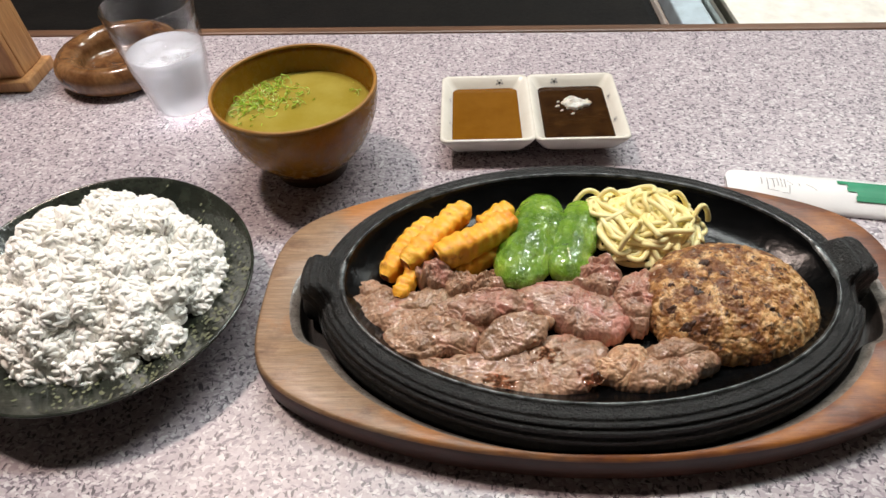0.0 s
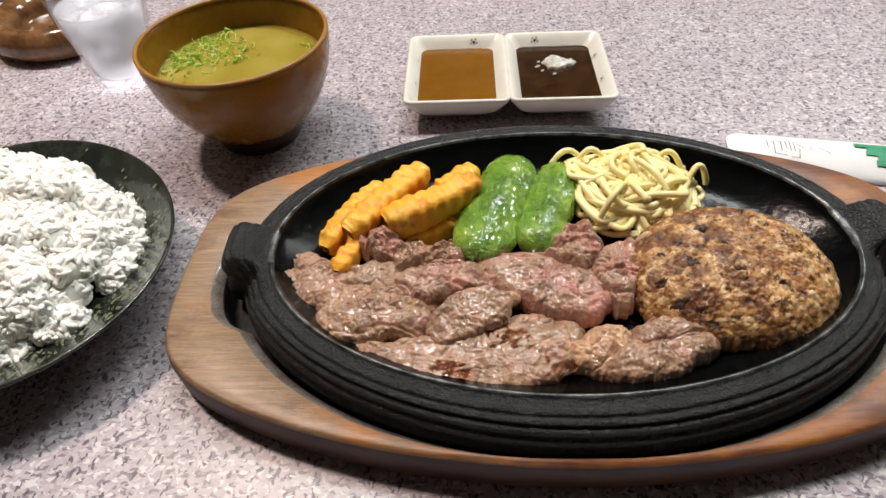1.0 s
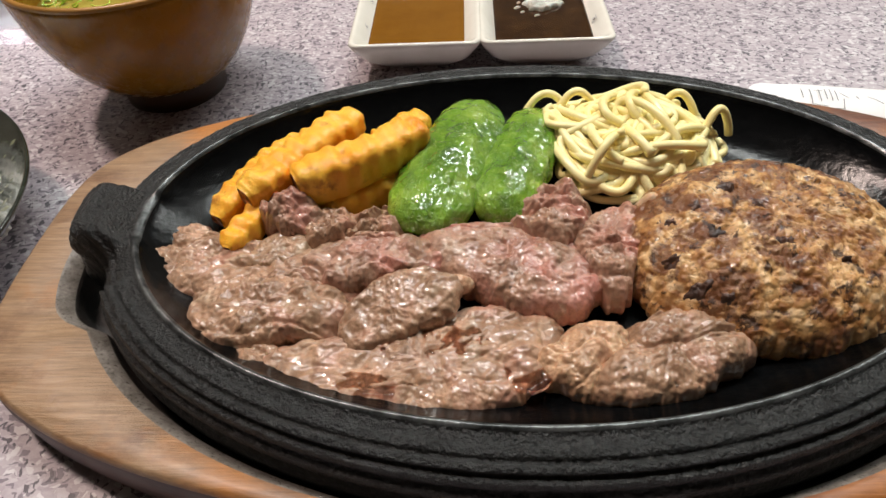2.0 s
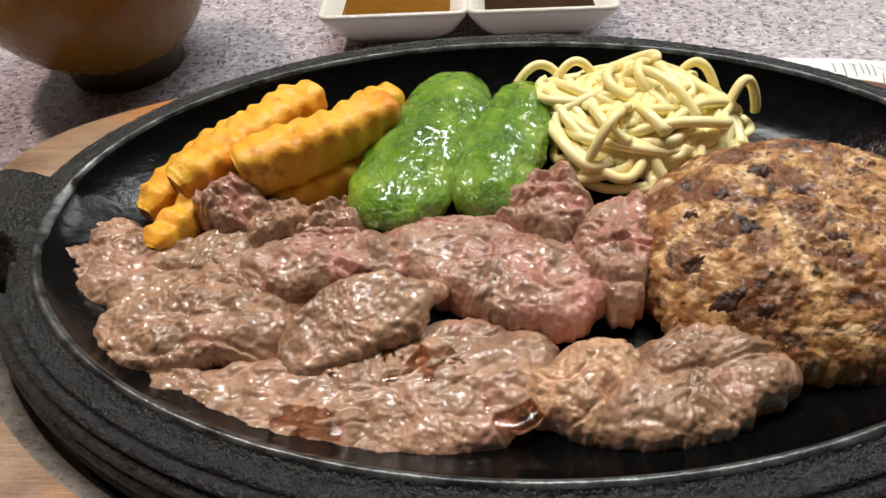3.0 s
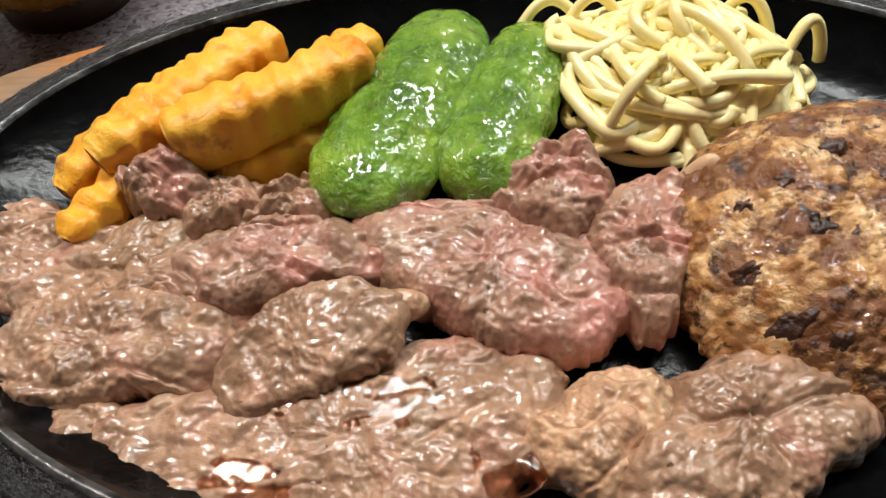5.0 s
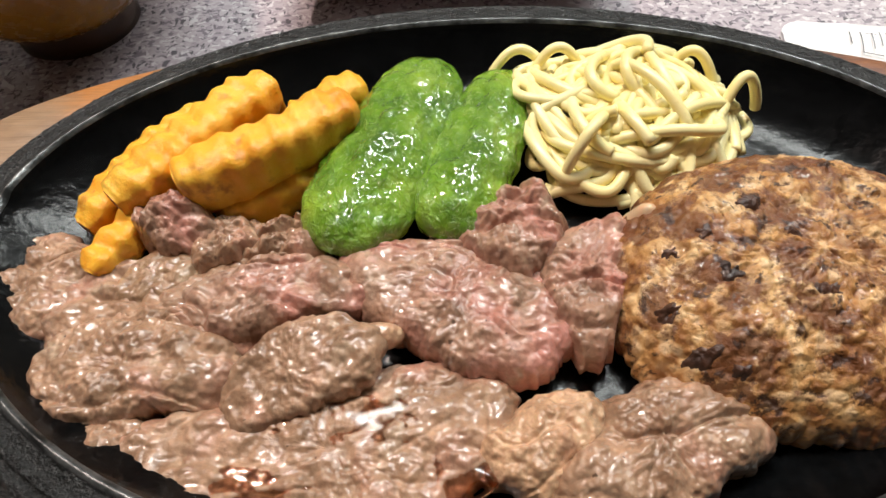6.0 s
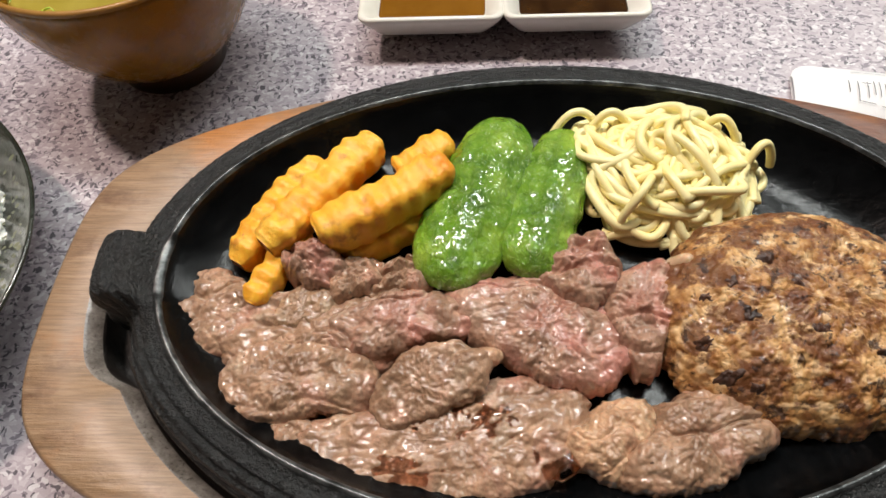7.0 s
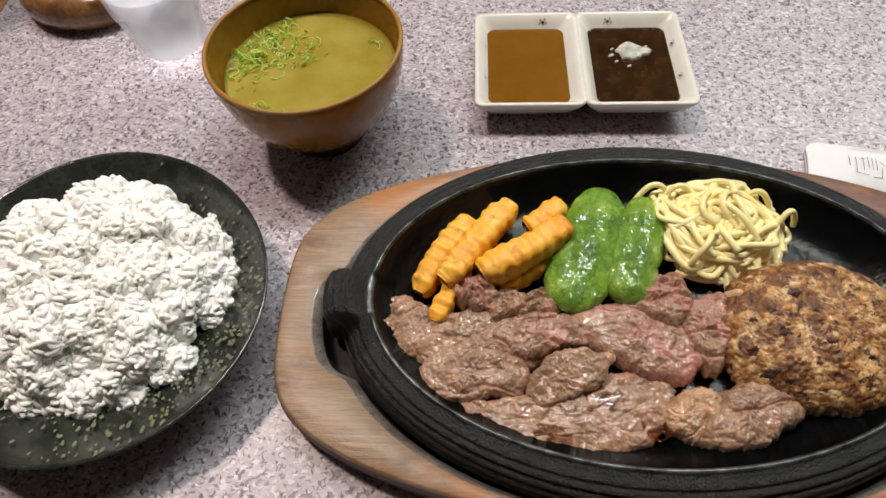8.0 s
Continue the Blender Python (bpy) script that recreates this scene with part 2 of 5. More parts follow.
def pepper_skin():
    """Blistered green pepper skin: a net of fine wrinkles, oily, darker in broad patches."""
    m, nt, b = nodes_of("pepper_skin")
    v = coords(nt)
    c = ramp(nt, [(0.30, (0.055, 0.15, 0.009)), (0.48, (0.15, 0.32, 0.016)), (0.70, (0.32, 0.50, 0.045))], noise_of(nt, v, 70, 5, 0.6))
    wr = noise_of(nt, coords(nt, (1.0, 0.7, 1.0)), 520, 4, 0.6, 1.6)
    net = node(nt, "ShaderNodeTexVoronoi", Scale=620.0)
    net.feature = "SMOOTH_F1"
    nt.links.new(v, net.inputs["Vector"])
    c = mixed(nt, ramp(nt, [(0.54, (0, 0, 0)), (0.70, (0.55, 0.55, 0.55))], wr), c, (0.36, 0.55, 0.11))
    nt.links.new(c, b.inputs["Base Color"])
    b.inputs["Roughness"].default_value = 0.24
    b.inputs["Coat Weight"].default_value = 0.9
    b.inputs["Coat Roughness"].default_value = 0.06
    b.inputs["Subsurface Weight"].default_value = 0.12
    b.inputs["Subsurface Radius"].default_value = (0.4, 1.0, 0.15)
    b.inputs["Subsurface Scale"].default_value = 0.002
    bumps(nt, b, [(wr, 0.0012), (net.outputs["Distance"], 0.0004)])
    bumps(nt, b, [(noise_of(nt, coords(nt, (1.0, 0.6, 1.0)), 330, 0, 0.5, 0.8), 0.0007)], "Coat Normal")
    return m


def clear(name, colour, rough=0.0, ior=1.45, tint=0.0, milk=0.0):
    m, nt, b = nodes_of(name)
    b.inputs["Base Color"].default_value = (*colour, 1)
    b.inputs["Transmission Weight"].default_value = 1.0 - milk
    b.inputs["Roughness"].default_value = rough
    b.inputs["IOR"].default_value = ior
    if tint:
        bumps(nt, b, [(noise_of(nt, coords(nt), 140, 3), tint)])
    return m


def plain(name, colour, rough, metal=0.0, coat=0.0, vary=0.12):
    lo, hi = tuple(c * (1 - vary) for c in colour), tuple(min(1, c * (1 + vary)) for c in colour)
    return surf(name, [(0.35, lo), (0.65, hi)], 45, (rough * 0.85, rough * 1.15), 0.0, (500, 0.00005), metal, coat)


MAT_TABLE = laminate()
MAT_EDGE = surf("edge_wood", [(0.35, (0.09, 0.045, 0.025)), (0.65, (0.17, 0.09, 0.05))], 70, (0.35, 0.5), 0.2, (400, 0.0002), stretch=(0.08, 1, 1))
MAT_BOARD = board_wood()
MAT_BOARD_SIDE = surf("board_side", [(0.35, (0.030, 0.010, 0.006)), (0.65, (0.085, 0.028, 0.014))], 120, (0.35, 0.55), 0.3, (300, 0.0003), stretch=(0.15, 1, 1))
MAT_IRON = surf("cast_iron", [(0.35, (0.003, 0.0038, 0.0038)), (0.65, (0.016, 0.018, 0.018))], 260, (0.3, 0.52), 0.3, (1000, 0.0012), spec=0.5)
# Grey colour on the hollow's bevel stands for the sheen reflected there.
MAT_CHAMFER = surf("grey_sheen_chamfer", [(0.35, (0.10, 0.085, 0.07)), (0.65, (0.24, 0.215, 0.19))], 180, (0.2, 0.4), 0.3, (420, 0.0004), coat=0.4)
# Near-black wood for the walls and floor of the board's hollow.
MAT_HOLLOW = surf("black_hollow", [(0.35, (0.006, 0.005, 0.004)), (0.65, (0.018, 0.012, 0.009))], 80, (0.5, 0.7), 0.2, (400, 0.0005))
# The worn lip is coloured lighter than the iron to carry its glint.
MAT_LIP = surf("worn_glint_lip", [(0.38, (0.02, 0.022, 0.022)), (0.62, (0.15, 0.16, 0.16))], 160, (0.25, 0.4), 0.3, (600, 0.0002), metal=0.6)
MAT_IRON_FLOOR = surf("oiled_iron", [(0.35, (0.001, 0.0012, 0.0014)), (0.65, (0.003, 0.0034, 0.0038))], 90, (0.12, 0.28), 0.2, (350, 0.0002), spec=0.22)
MAT_BEEF = meat("seared_beef", (0.345, 0.205, 0.125), (0.47, 0.225, 0.165), (0.53, 0.395, 0.275), 0.5)
MAT_BEEF_PINK = meat("pink_beef", (0.345, 0.200, 0.132), (0.51, 0.215, 0.170), (0.53, 0.40, 0.29), 0.75)
MAT_BEEF_DARK = meat("browned_beef", (0.32, 0.195, 0.112), (0.43, 0.225, 0.16), (0.48, 0.37, 0.25), 0.4)
MAT_FAT = meat("beef_fat", (0.56, 0.34, 0.20), (0.60, 0.31, 0.21), (0.66, 0.49, 0.32), 0.5)
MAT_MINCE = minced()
MAT_CHAR = surf("charred_mince", [(0.35, (0.020, 0.009, 0.006)), (0.65, (0.085, 0.034, 0.017))], 260, (0.35, 0.55), 0.3, (520, 0.0010), coat=0.2)
MAT_PEPPER = pepper_skin()


def fried():
    """Golden fried sweet potato, browned along its edges."""
    m, nt, b = nodes_of("fried_sweet_potato")
    v = coords(nt)
    c = ramp(nt, [(0.30, (0.72, 0.26, 0.018)), (0.45, (0.88, 0.42, 0.032)), (0.68, (0.94, 0.58, 0.085))], noise_of(nt, v, 60, 6, 0.6))
    geo = nt.nodes.new("ShaderNodeNewGeometry")
    edge = ramp(nt, [(0.515, (0, 0, 0)), (0.58, (0.75, 0.75, 0.75))], geo.outputs["Pointiness"])
    c = mixed(nt, edge, c, (0.36, 0.095, 0.014))
    patch = ramp(nt, [(0.58, (0, 0, 0)), (0.70, (0.7, 0.7, 0.7))], noise_of(nt, v, 130, 4, 0.6))
    c = mixed(nt, patch, c, (0.42, 0.12, 0.016))
    nt.links.new(c, b.inputs["Base Color"])
    b.inputs["Roughness"].default_value = 0.42
    b.inputs["Subsurface Weight"].default_value = 0.2
    b.inputs["Subsurface Radius"].default_value = (1, 0.45, 0.1)
    b.inputs["Subsurface Scale"].default_value = 0.003
    bumps(nt, b, [(noise_of(nt, v, 420, 5, 0.6), 0.0005)])
    return m


MAT_FRY = fried()
MAT_FRY_EDGE = surf("fried_edge", [(0.35, (0.22, 0.055, 0.012)), (0.65, (0.45, 0.15, 0.03))], 150, (0.4, 0.6), 0.2, (420, 0.0005))
MAT_NOODLE = pulpy("boiled_noodle", [(0.35, (0.99, 0.85, 0.37)), (0.65, (0.995, 0.915, 0.50))], 60, (0.22, 0.36), 0.05, (300, 0.0001), 0.5)
MAT_MUSHROOM = surf("mushroom_skin", [(0.35, (0.62, 0.42, 0.26)), (0.65, (0.74, 0.56, 0.38))], 90, (0.25, 0.35), 0.0, (300, 0.0001), sss=0.3, coat=0.3)
MAT_RICE = surf("cooked_rice", [(0.35, (0.985, 0.965, 0.90)), (0.65, (0.995, 0.985, 0.945))], 60, (0.35, 0.5), 0.0, (400, 0.0001), spec=0.3)
MAT_PLATE = surf("black_glaze", [(0.35, (0.012, 0.015, 0.012)), (0.65, (0.032, 0.038, 0.028))], 80, (0.12, 0.26), 0.3, (260, 0.0003), coat=0.5)
MAT_SPOTS = plain("olive_fleck_glaze", (0.16, 0.17, 0.10), 0.35)
MAT_BOWL = surf("brown_lacquer", [(0.35, (0.255, 0.110, 0.007)), (0.65, (0.31, 0.140, 0.011))], 35, (0.22, 0.32), 0.0, (600, 0.00005), spec=0.4, coat=0.12)
MAT_RIM = plain("worn_lacquer_rim", (0.34, 0.17, 0.04), 0.3)
MAT_FOOT = plain("dark_lacquer_foot", (0.05, 0.02, 0.006), 0.35)
MAT_SOUP = surf("clear_broth", [(0.35, (0.30, 0.235, 0.032)), (0.65, (0.39, 0.32, 0.065))], 45, (0.05, 0.09), 0.0, (120, 0.0003), spec=0.6)
MAT_ONION = surf("green_onion", [(0.3, (0.22, 0.42, 0.02)), (0.5, (0.44, 0.66, 0.07)), (0.7, (0.72, 0.82, 0.34))], 230, (0.25, 0.4), 0.0, (400, 0.0002), sss=0.2)
MAT_CHINA = surf("white_glaze", [(0.35, (0.72, 0.70, 0.62)), (0.65, (0.78, 0.76, 0.69))], 50, (0.14, 0.22), 0.0, (200, 0.0001), coat=0.4)
MAT_SAUCE = surf("brown_sauce", [(0.35, (0.165, 0.068, 0.006)), (0.65, (0.19, 0.082, 0.009))], 60, (0.12, 0.18), 0.0, (150, 0.0001))
MAT_SOY = surf("dark_sauce", [(0.35, (0.020, 0.008, 0.003)), (0.65, (0.045, 0.020, 0.006))], 120, (0.04, 0.08), 0.0, (90, 0.00012), spec=0.5)
MAT_RADISH = surf("grated_radish", [(0.35, (0.34, 0.33, 0.28)), (0.65, (0.62, 0.63, 0.58))], 220, (0.12, 0.25), 0.0, (500, 0.0006), sss=0.4, coat=0.5)
MAT_INK = plain("ink", (0.03, 0.03, 0.035), 0.5)
MAT_GREY_INK = plain("pale_grey_ink", (0.42, 0.42, 0.42), 0.5)
MAT_GREEN = plain("green_print", (0.02, 0.26, 0.13), 0.5)
MAT_PAPER = surf("white_paper", [(0.35, (0.78, 0.79, 0.80)), (0.65, (0.84, 0.84, 0.84))], 30, (0.55, 0.7), 0.0, (700, 0.0001))


def thin_glass():
    """Clear glass of a thin wall: the light goes straight on, with a gloss that grows at the edges."""
    m, nt, b = nodes_of("clear_glass")
    out = nt.nodes["Material Output"]
    nt.nodes.remove(b)
    t = nt.nodes.new("ShaderNodeBsdfTransparent")
    t.inputs[0].default_value = (0.97, 0.98, 0.985, 1)
    g = nt.nodes.new("ShaderNodeBsdfGlossy")
    g.inputs["Roughness"].default_value = 0.03
    lw = nt.nodes.new("ShaderNodeLayerWeight")
    lw.inputs[0].default_value = 0.5
    f = nt.nodes.new("ShaderNodeMath")
    f.operation = "POWER"
    f.inputs[1].default_value = 2.4
    nt.links.new(lw.outputs["Facing"], f.inputs[0])
    mix = nt.nodes.new("ShaderNodeMixShader")
    nt.links.new(f.outputs[0], mix.inputs[0])
    nt.links.new(t.outputs[0], mix.inputs[1])
    nt.links.new(g.outputs[0], mix.inputs[2])
    nt.links.new(mix.outputs[0], out.inputs[0])
    return m


MAT_GLASS = thin_glass()
MAT_WATER = clear("iced_water", (0.90, 0.91, 0.96), 0.06, 1.33, 0.0006, 0.30)
MAT_ICE = clear("ice", (0.95, 0.96, 0.98), 0.08, 1.25, 0.003, 0.05)
MAT_ASH = surf("brown_glazed_ceramic", [(0.35, (0.075, 0.030, 0.012)), (0.5, (0.16, 0.075, 0.03)), (0.7, (0.26, 0.14, 0.06))], 60, (0.12, 0.2), 0.2, (200, 0.0002), coat=0.6)
MAT_PINE = surf("oiled_pine", [(0.35, (0.46, 0.22, 0.085)), (0.65, (0.62, 0.34, 0.15))], 160, (0.35, 0.5), 0.2, (500, 0.0002), stretch=(1, 1, 0.1))
MAT_JUICE = clear("meat_juice", (0.90, 0.55, 0.40), 0.02, 1.36, 0.0001)
MAT_BLACK = surf("black_vinyl", [(0.35, (0.0025, 0.0025, 0.0025)), (0.65, (0.006, 0.0055, 0.005))], 25, (0.5, 0.7), 0.2, (300, 0.0004), spec=0.2)
MAT_WHITE = plain("white_enamel", (0.82, 0.80, 0.74), 0.35)
MAT_BLUE = plain("pale_blue_panel", (0.42, 0.52, 0.58), 0.45)
MAT_STEEL = plain("brushed_steel", (0.6, 0.6, 0.55), 0.3, 1.0)
MAT_WALL = surf("wall_paint", [(0.35, (0.20, 0.17, 0.14)), (0.65, (0.26, 0.22, 0.18))], 4, (0.7, 0.9), 0.1, (120, 0.0005))
MAT_FLOOR = surf("dark_floor", [(0.35, (0.035, 0.028, 0.022)), (0.65, (0.07, 0.055, 0.045))], 12, (0.4, 0.6), 0.2, (150, 0.0004))
MAT_CEIL = surf("ceiling_board", [(0.35, (0.30, 0.28, 0.25)), (0.65, (0.36, 0.34, 0.31))], 9, (0.8, 0.95), 0.1, (200, 0.0006))


def glow(name, colour, power):
    m, nt, b = nodes_of(name)
    b.inputs["Emission Color"].default_value = (*colour, 1)
    b.inputs["Emission Strength"].default_value = power
    return m


MAT_TUBE = glow("lit_tube", (0.86, 0.97, 1.0), 8)
MAT_BULB = glow("lit_bulb", (1.0, 0.74, 0.6), 10)

# ---- mesh helpers ----


def smooth(me, on=True):
    me.polygons.foreach_set("use_smooth", [on] * len(me.polygons))


def as_mesh(name, verts, faces, mats, shade=True, slots=None):
    me = bpy.data.meshes.new(name)
    me.from_pydata(verts, [], faces)
    for m in mats if isinstance(mats, (list, tuple)) else [mats]:
        me.materials.append(m)
    if slots:
        me.polygons.foreach_set("material_index", slots)
    smooth(me, shade)
    me.update()
    return me


def thing(name, base, label, category, group="", kind="", mesh=None):
    """A top-level thing whose origin lies at base; mesh vertices are given in the world."""
    if mesh:
        mesh.transform(Matrix.Translation(-Vector(base)))
    ob = new(name, mesh)
    ob.location = base
    return tagged(ob, label, category, group, kind)


def part(name, mesh, parent, label=""):
    o = Vector((0, 0, 0))
    p = parent
    while p:
        o += p.location
        p = p.parent
    mesh.transform(Matrix.Translation(-o))
    ob = new(name, mesh)
    ob.parent = parent
    return tagged(ob, label)


def from_bm(name, bm, mats, shade=False):
    me = bpy.data.meshes.new(name)
    bm.to_mesh(me)
    bm.free()
    for m in mats if isinstance(mats, (list, tuple)) else [mats]:
        me.materials.append(m)
    smooth(me, shade)
    return me


def block(name, lo, hi, mat, bevel=0.0, segs=2, m=None):
    """A box between two corners with rounded edges."""
    bm = bmesh.new()
    bmesh.ops.create_cube(bm, size=1)
    s = [h - l for l, h in zip(lo, hi)]
    for v in bm.verts:
        v.co = Vector([l + (c + 0.5) * d for l, c, d in zip(lo, v.co, s)])
    if bevel:
        bmesh.ops.bevel(bm, geom=bm.edges[:], offset=bevel, segments=segs, profile=0.5, affect="EDGES")
    if m:
        bm.transform(m)
    return from_bm(name, bm, mat)


def lathe(name, profile, centre, mats, segs=96, wave=None, slot=None):
    """Turns a list of (radius, height) round the upright line through centre. wave(angle, index) scales the radius."""
    verts, faces, slots = [], [], []
    n = len(profile)
    for i, (r, z) in enumerate(profile):
        for k in range(segs):
            a = math.tau * k / segs
            q = r * (wave(a, i) if wave else 1)
            verts.append((centre[0] + q * math.cos(a), centre[1] + q * math.sin(a), centre[2] + z))
    for i in range(n - 1):
        for k in range(segs):
            j = (k + 1) % segs
            faces.append((i * segs + k, i * segs + j, (i + 1) * segs + j, (i + 1) * segs + k))
            slots.append(slot(i) if slot else 0)
    return as_mesh(name, verts, faces, mats, True, slots)


def tube(name, pts, radius, mat, sides=8, taper=None):
    """A round strand along pts."""
    verts, faces = [], []
    pts = [Vector(p) for p in pts]
    up = Vector((0.1, 0.2, 1)).normalized()
    for i, p in enumerate(pts):
        d = (pts[min(i + 1, len(pts) - 1)] - pts[max(i - 1, 0)]).normalized()
        a = d.cross(up)
        if a.length < 1e-3:
            a = d.cross(Vector((1, 0, 0)))
        a.normalize()
        b = a.cross(d)
        r = radius * (taper(i / (len(pts) - 1)) if taper else 1)
        for k in range(sides):
            w = math.tau * k / sides
            verts.append(p + r * (math.cos(w) * a + math.sin(w) * b))
    for i in range(len(pts) - 1):
        for k in range(sides):
            j = (k + 1) % sides
            faces.append((i * sides + k, i * sides + j, (i + 1) * sides + j, (i + 1) * sides + k))
    faces.append(tuple(range(sides - 1, -1, -1)))
    e = (len(pts) - 1) * sides
    faces.append(tuple(range(e, e + sides)))
    return as_mesh(name, verts, faces, mat)


def n3(x, y, z):
    return noise.noise(Vector((x, y, z)))


# ---- room ----
FLOOR_Z, CEIL_Z = -0.72, 1.66
X0, X1, Y0, Y1 = -2.2, 2.2, -1.6, 2.8
thing("floor", (0, 0, FLOOR_Z), "dark worn restaurant floor", "floor", kind="structure", mesh=block("floor", (X0, Y0, FLOOR_Z - 0.1), (X1, Y1, FLOOR_Z), MAT_FLOOR))
thing("ceiling", (0, 0, CEIL_Z), "off-white board ceiling", "ceiling", kind="structure", mesh=block("ceiling", (X0, Y0, CEIL_Z), (X1, Y1, CEIL_Z + 0.1), MAT_CEIL))
for nm, lo, hi in (
    ("wall_north", (X0 - 0.1, Y1, FLOOR_Z), (X1 + 0.1, Y1 + 0.1, CEIL_Z)),
    ("wall_south", (X0 - 0.1, Y0 - 0.1, FLOOR_Z), (X1 + 0.1, Y0, CEIL_Z)),
    ("wall_west", (X0 - 0.1, Y0, FLOOR_Z), (X0, Y1, CEIL_Z)),
    ("wall_east", (X1, Y0, FLOOR_Z), (X1 + 0.1, Y1, CEIL_Z)),
):
    thing(nm, (lo[0], lo[1], FLOOR_Z), "plain painted restaurant wall", "wall", kind="structure", mesh=block(nm, lo, hi, MAT_WALL))

# ceiling lamps
for tx, ty in TUBES:
    fix = thing("fluorescent_lamp", (tx, ty, CEIL_Z), "white ceiling fixture with two lit fluorescent tubes", "lamp", "ceiling tubes")
    part("housing", block("housing", (tx - 0.62, ty - 0.11, CEIL_Z - 0.045), (tx + 0.62, ty + 0.11, CEIL_Z - 0.001), MAT_WHITE, 0.008), fix)
    for side in (-0.05, 0.05):
        part("tube", tube("tube", [(tx - 0.58 + 0.1 * i, ty + side, TUBE_Z + 0.020) for i in range(12)], 0.013, MAT_TUBE, 12), fix, "lit white tube")
fix = thing("downlight", (*BULB, CEIL_Z), "small warm ceiling lamp with a lit bulb", "lamp")
part("rim", lathe("rim", [(0.05, 0), (0.09, 0), (0.095, -0.01), (0.085, -0.02), (0.06, -0.018), (0.05, 0)], (*BULB, CEIL_Z - 0.001), MAT_WHITE, 48), fix)
part("bulb", lathe("bulb", [(0.001, -0.052), (0.018, -0.048), (0.03, -0.03), (0.032, -0.015), (0.02, 0)], (*BULB, CEIL_Z - 0.001), MAT_BULB, 32), fix, "lit warm bulb")

# ---- table ----
BACK = 0.5632  # far side of the laminate
SKEW = math.atan2(-0.0319, 0.727)
TT = Matrix.Translation((0.1, BACK, 0)) @ Matrix.Rotation(SKEW, 4, "Z")
table = thing("dining_table", (0.1, 0.2, FLOOR_Z), "restaurant table with speckled lavender grey laminate top and brown edge", "table")
part("tabletop", block("tabletop", (-0.9, -0.72, -0.032), (0.9, 0, 0), MAT_TABLE, 0, m=TT), table, "speckled lavender grey laminate top")
part("edge_trim", block("edge_trim", (-0.92, 0.0005, -0.034), (0.92, 0.012, 0.0015), MAT_EDGE, 0.002, m=TT), table, "dark brown wooden edge strip")
part("edge_trim", block("edge_trim", (-0.92, -0.732, -0.034), (0.92, -0.7205, 0.001), MAT_EDGE, 0.002, m=TT), table, "dark brown wooden edge strip")
for sx in (-0.82, 0.82):
    for sy in (-0.66, -0.08):
        part("leg", block("leg", (sx - 0.025, sy - 0.025, FLOOR_Z), (sx + 0.025, sy + 0.025, -0.034), MAT_EDGE, 0.003, m=TT), table)

# beyond the table
bench = thing("dark_bench", (-0.3, 1.1, FLOOR_Z), "black vinyl covered bench behind the table", "bench")
part("seat", block("seat", (-1.6, 0.66, -0.26), (0.286, 1.5, -0.12), MAT_BLACK, 0.02, 3), bench)
part("base", block("base", (-1.58, 0.70, FLOOR_Z), (0.27, 1.48, -0.262), MAT_BLACK, 0.005), bench)
cab = thing("white_cabinet", (0.8, 1.1, FLOOR_Z), "low white enamel cabinet with a steel rim", "cabinet")
part("body", block("body", (0.291, 0.66, FLOOR_Z), (1.6, 1.5, -0.13), MAT_WHITE, 0.004), cab)
part("side_panel", block("side_panel", (0.291, 0.66, -0.128), (0.330, 1.5, -0.102), MAT_BLUE, 0.003), cab, "pale blue side panel")
part("rim", block("rim", (0.332, 0.66, -0.128), (0.337, 1.5, -0.094), MAT_STEEL, 0.001), cab, "steel rim")
part("rim", block("rim", (0.343, 0.66, -0.128), (0.348, 1.5, -0.092), MAT_STEEL, 0.001), cab, "steel rim")
part("top", block("top", (0.350, 0.66, -0.128), (1.6, 1.5, -0.1), MAT_WHITE, 0.004), cab)

# ---- serving board and iron plate ----
CX, CY = 0.0825, 0.2565
BOARD_TOP = 0.0195


def board_r(a):
    e = 1 / math.sqrt((math.cos(a) / 0.186) ** 2 + (math.sin(a) / 0.0905) ** 2)
    l = 0.1645 / max(1e-6, abs(math.cos(a)))
    return (e ** -18 + l ** -18) ** (-1 / 18)


def lug(a):
    """1 at the two ends of the plate where the grips are, 0 elsewhere."""
    y = 0.131 * math.sin(a)
    y -= -0.002 if math.cos(a) < 0 else 0.005
    t = max(0.0, 1 - (abs(y) / 0.0130) ** 6)
    return t * t * (3 - 2 * t)


def dip(a):
    """1 at the finger gap just in front of each grip."""
    y = 0.131 * math.sin(a) + (0.0225 if math.cos(a) < 0 else 0.0155)
    t = max(0.0, 1 - (abs(y) / 0.0080) ** 4)
    return t * t * (3 - 2 * t)


def ell(a, ax, by):
    return 1 / math.sqrt((math.cos(a) / ax) ** 2 + (math.sin(a) / by) ** 2)


def hollow(a):
    y = 0.133 * math.sin(a) + 0.008
    t = max(0.0, 1 - (abs(y) / 0.027) ** 4)
    return ell(a, 0.1345, 0.0868) + 0.0085 * t * t * (3 - 2 * t)


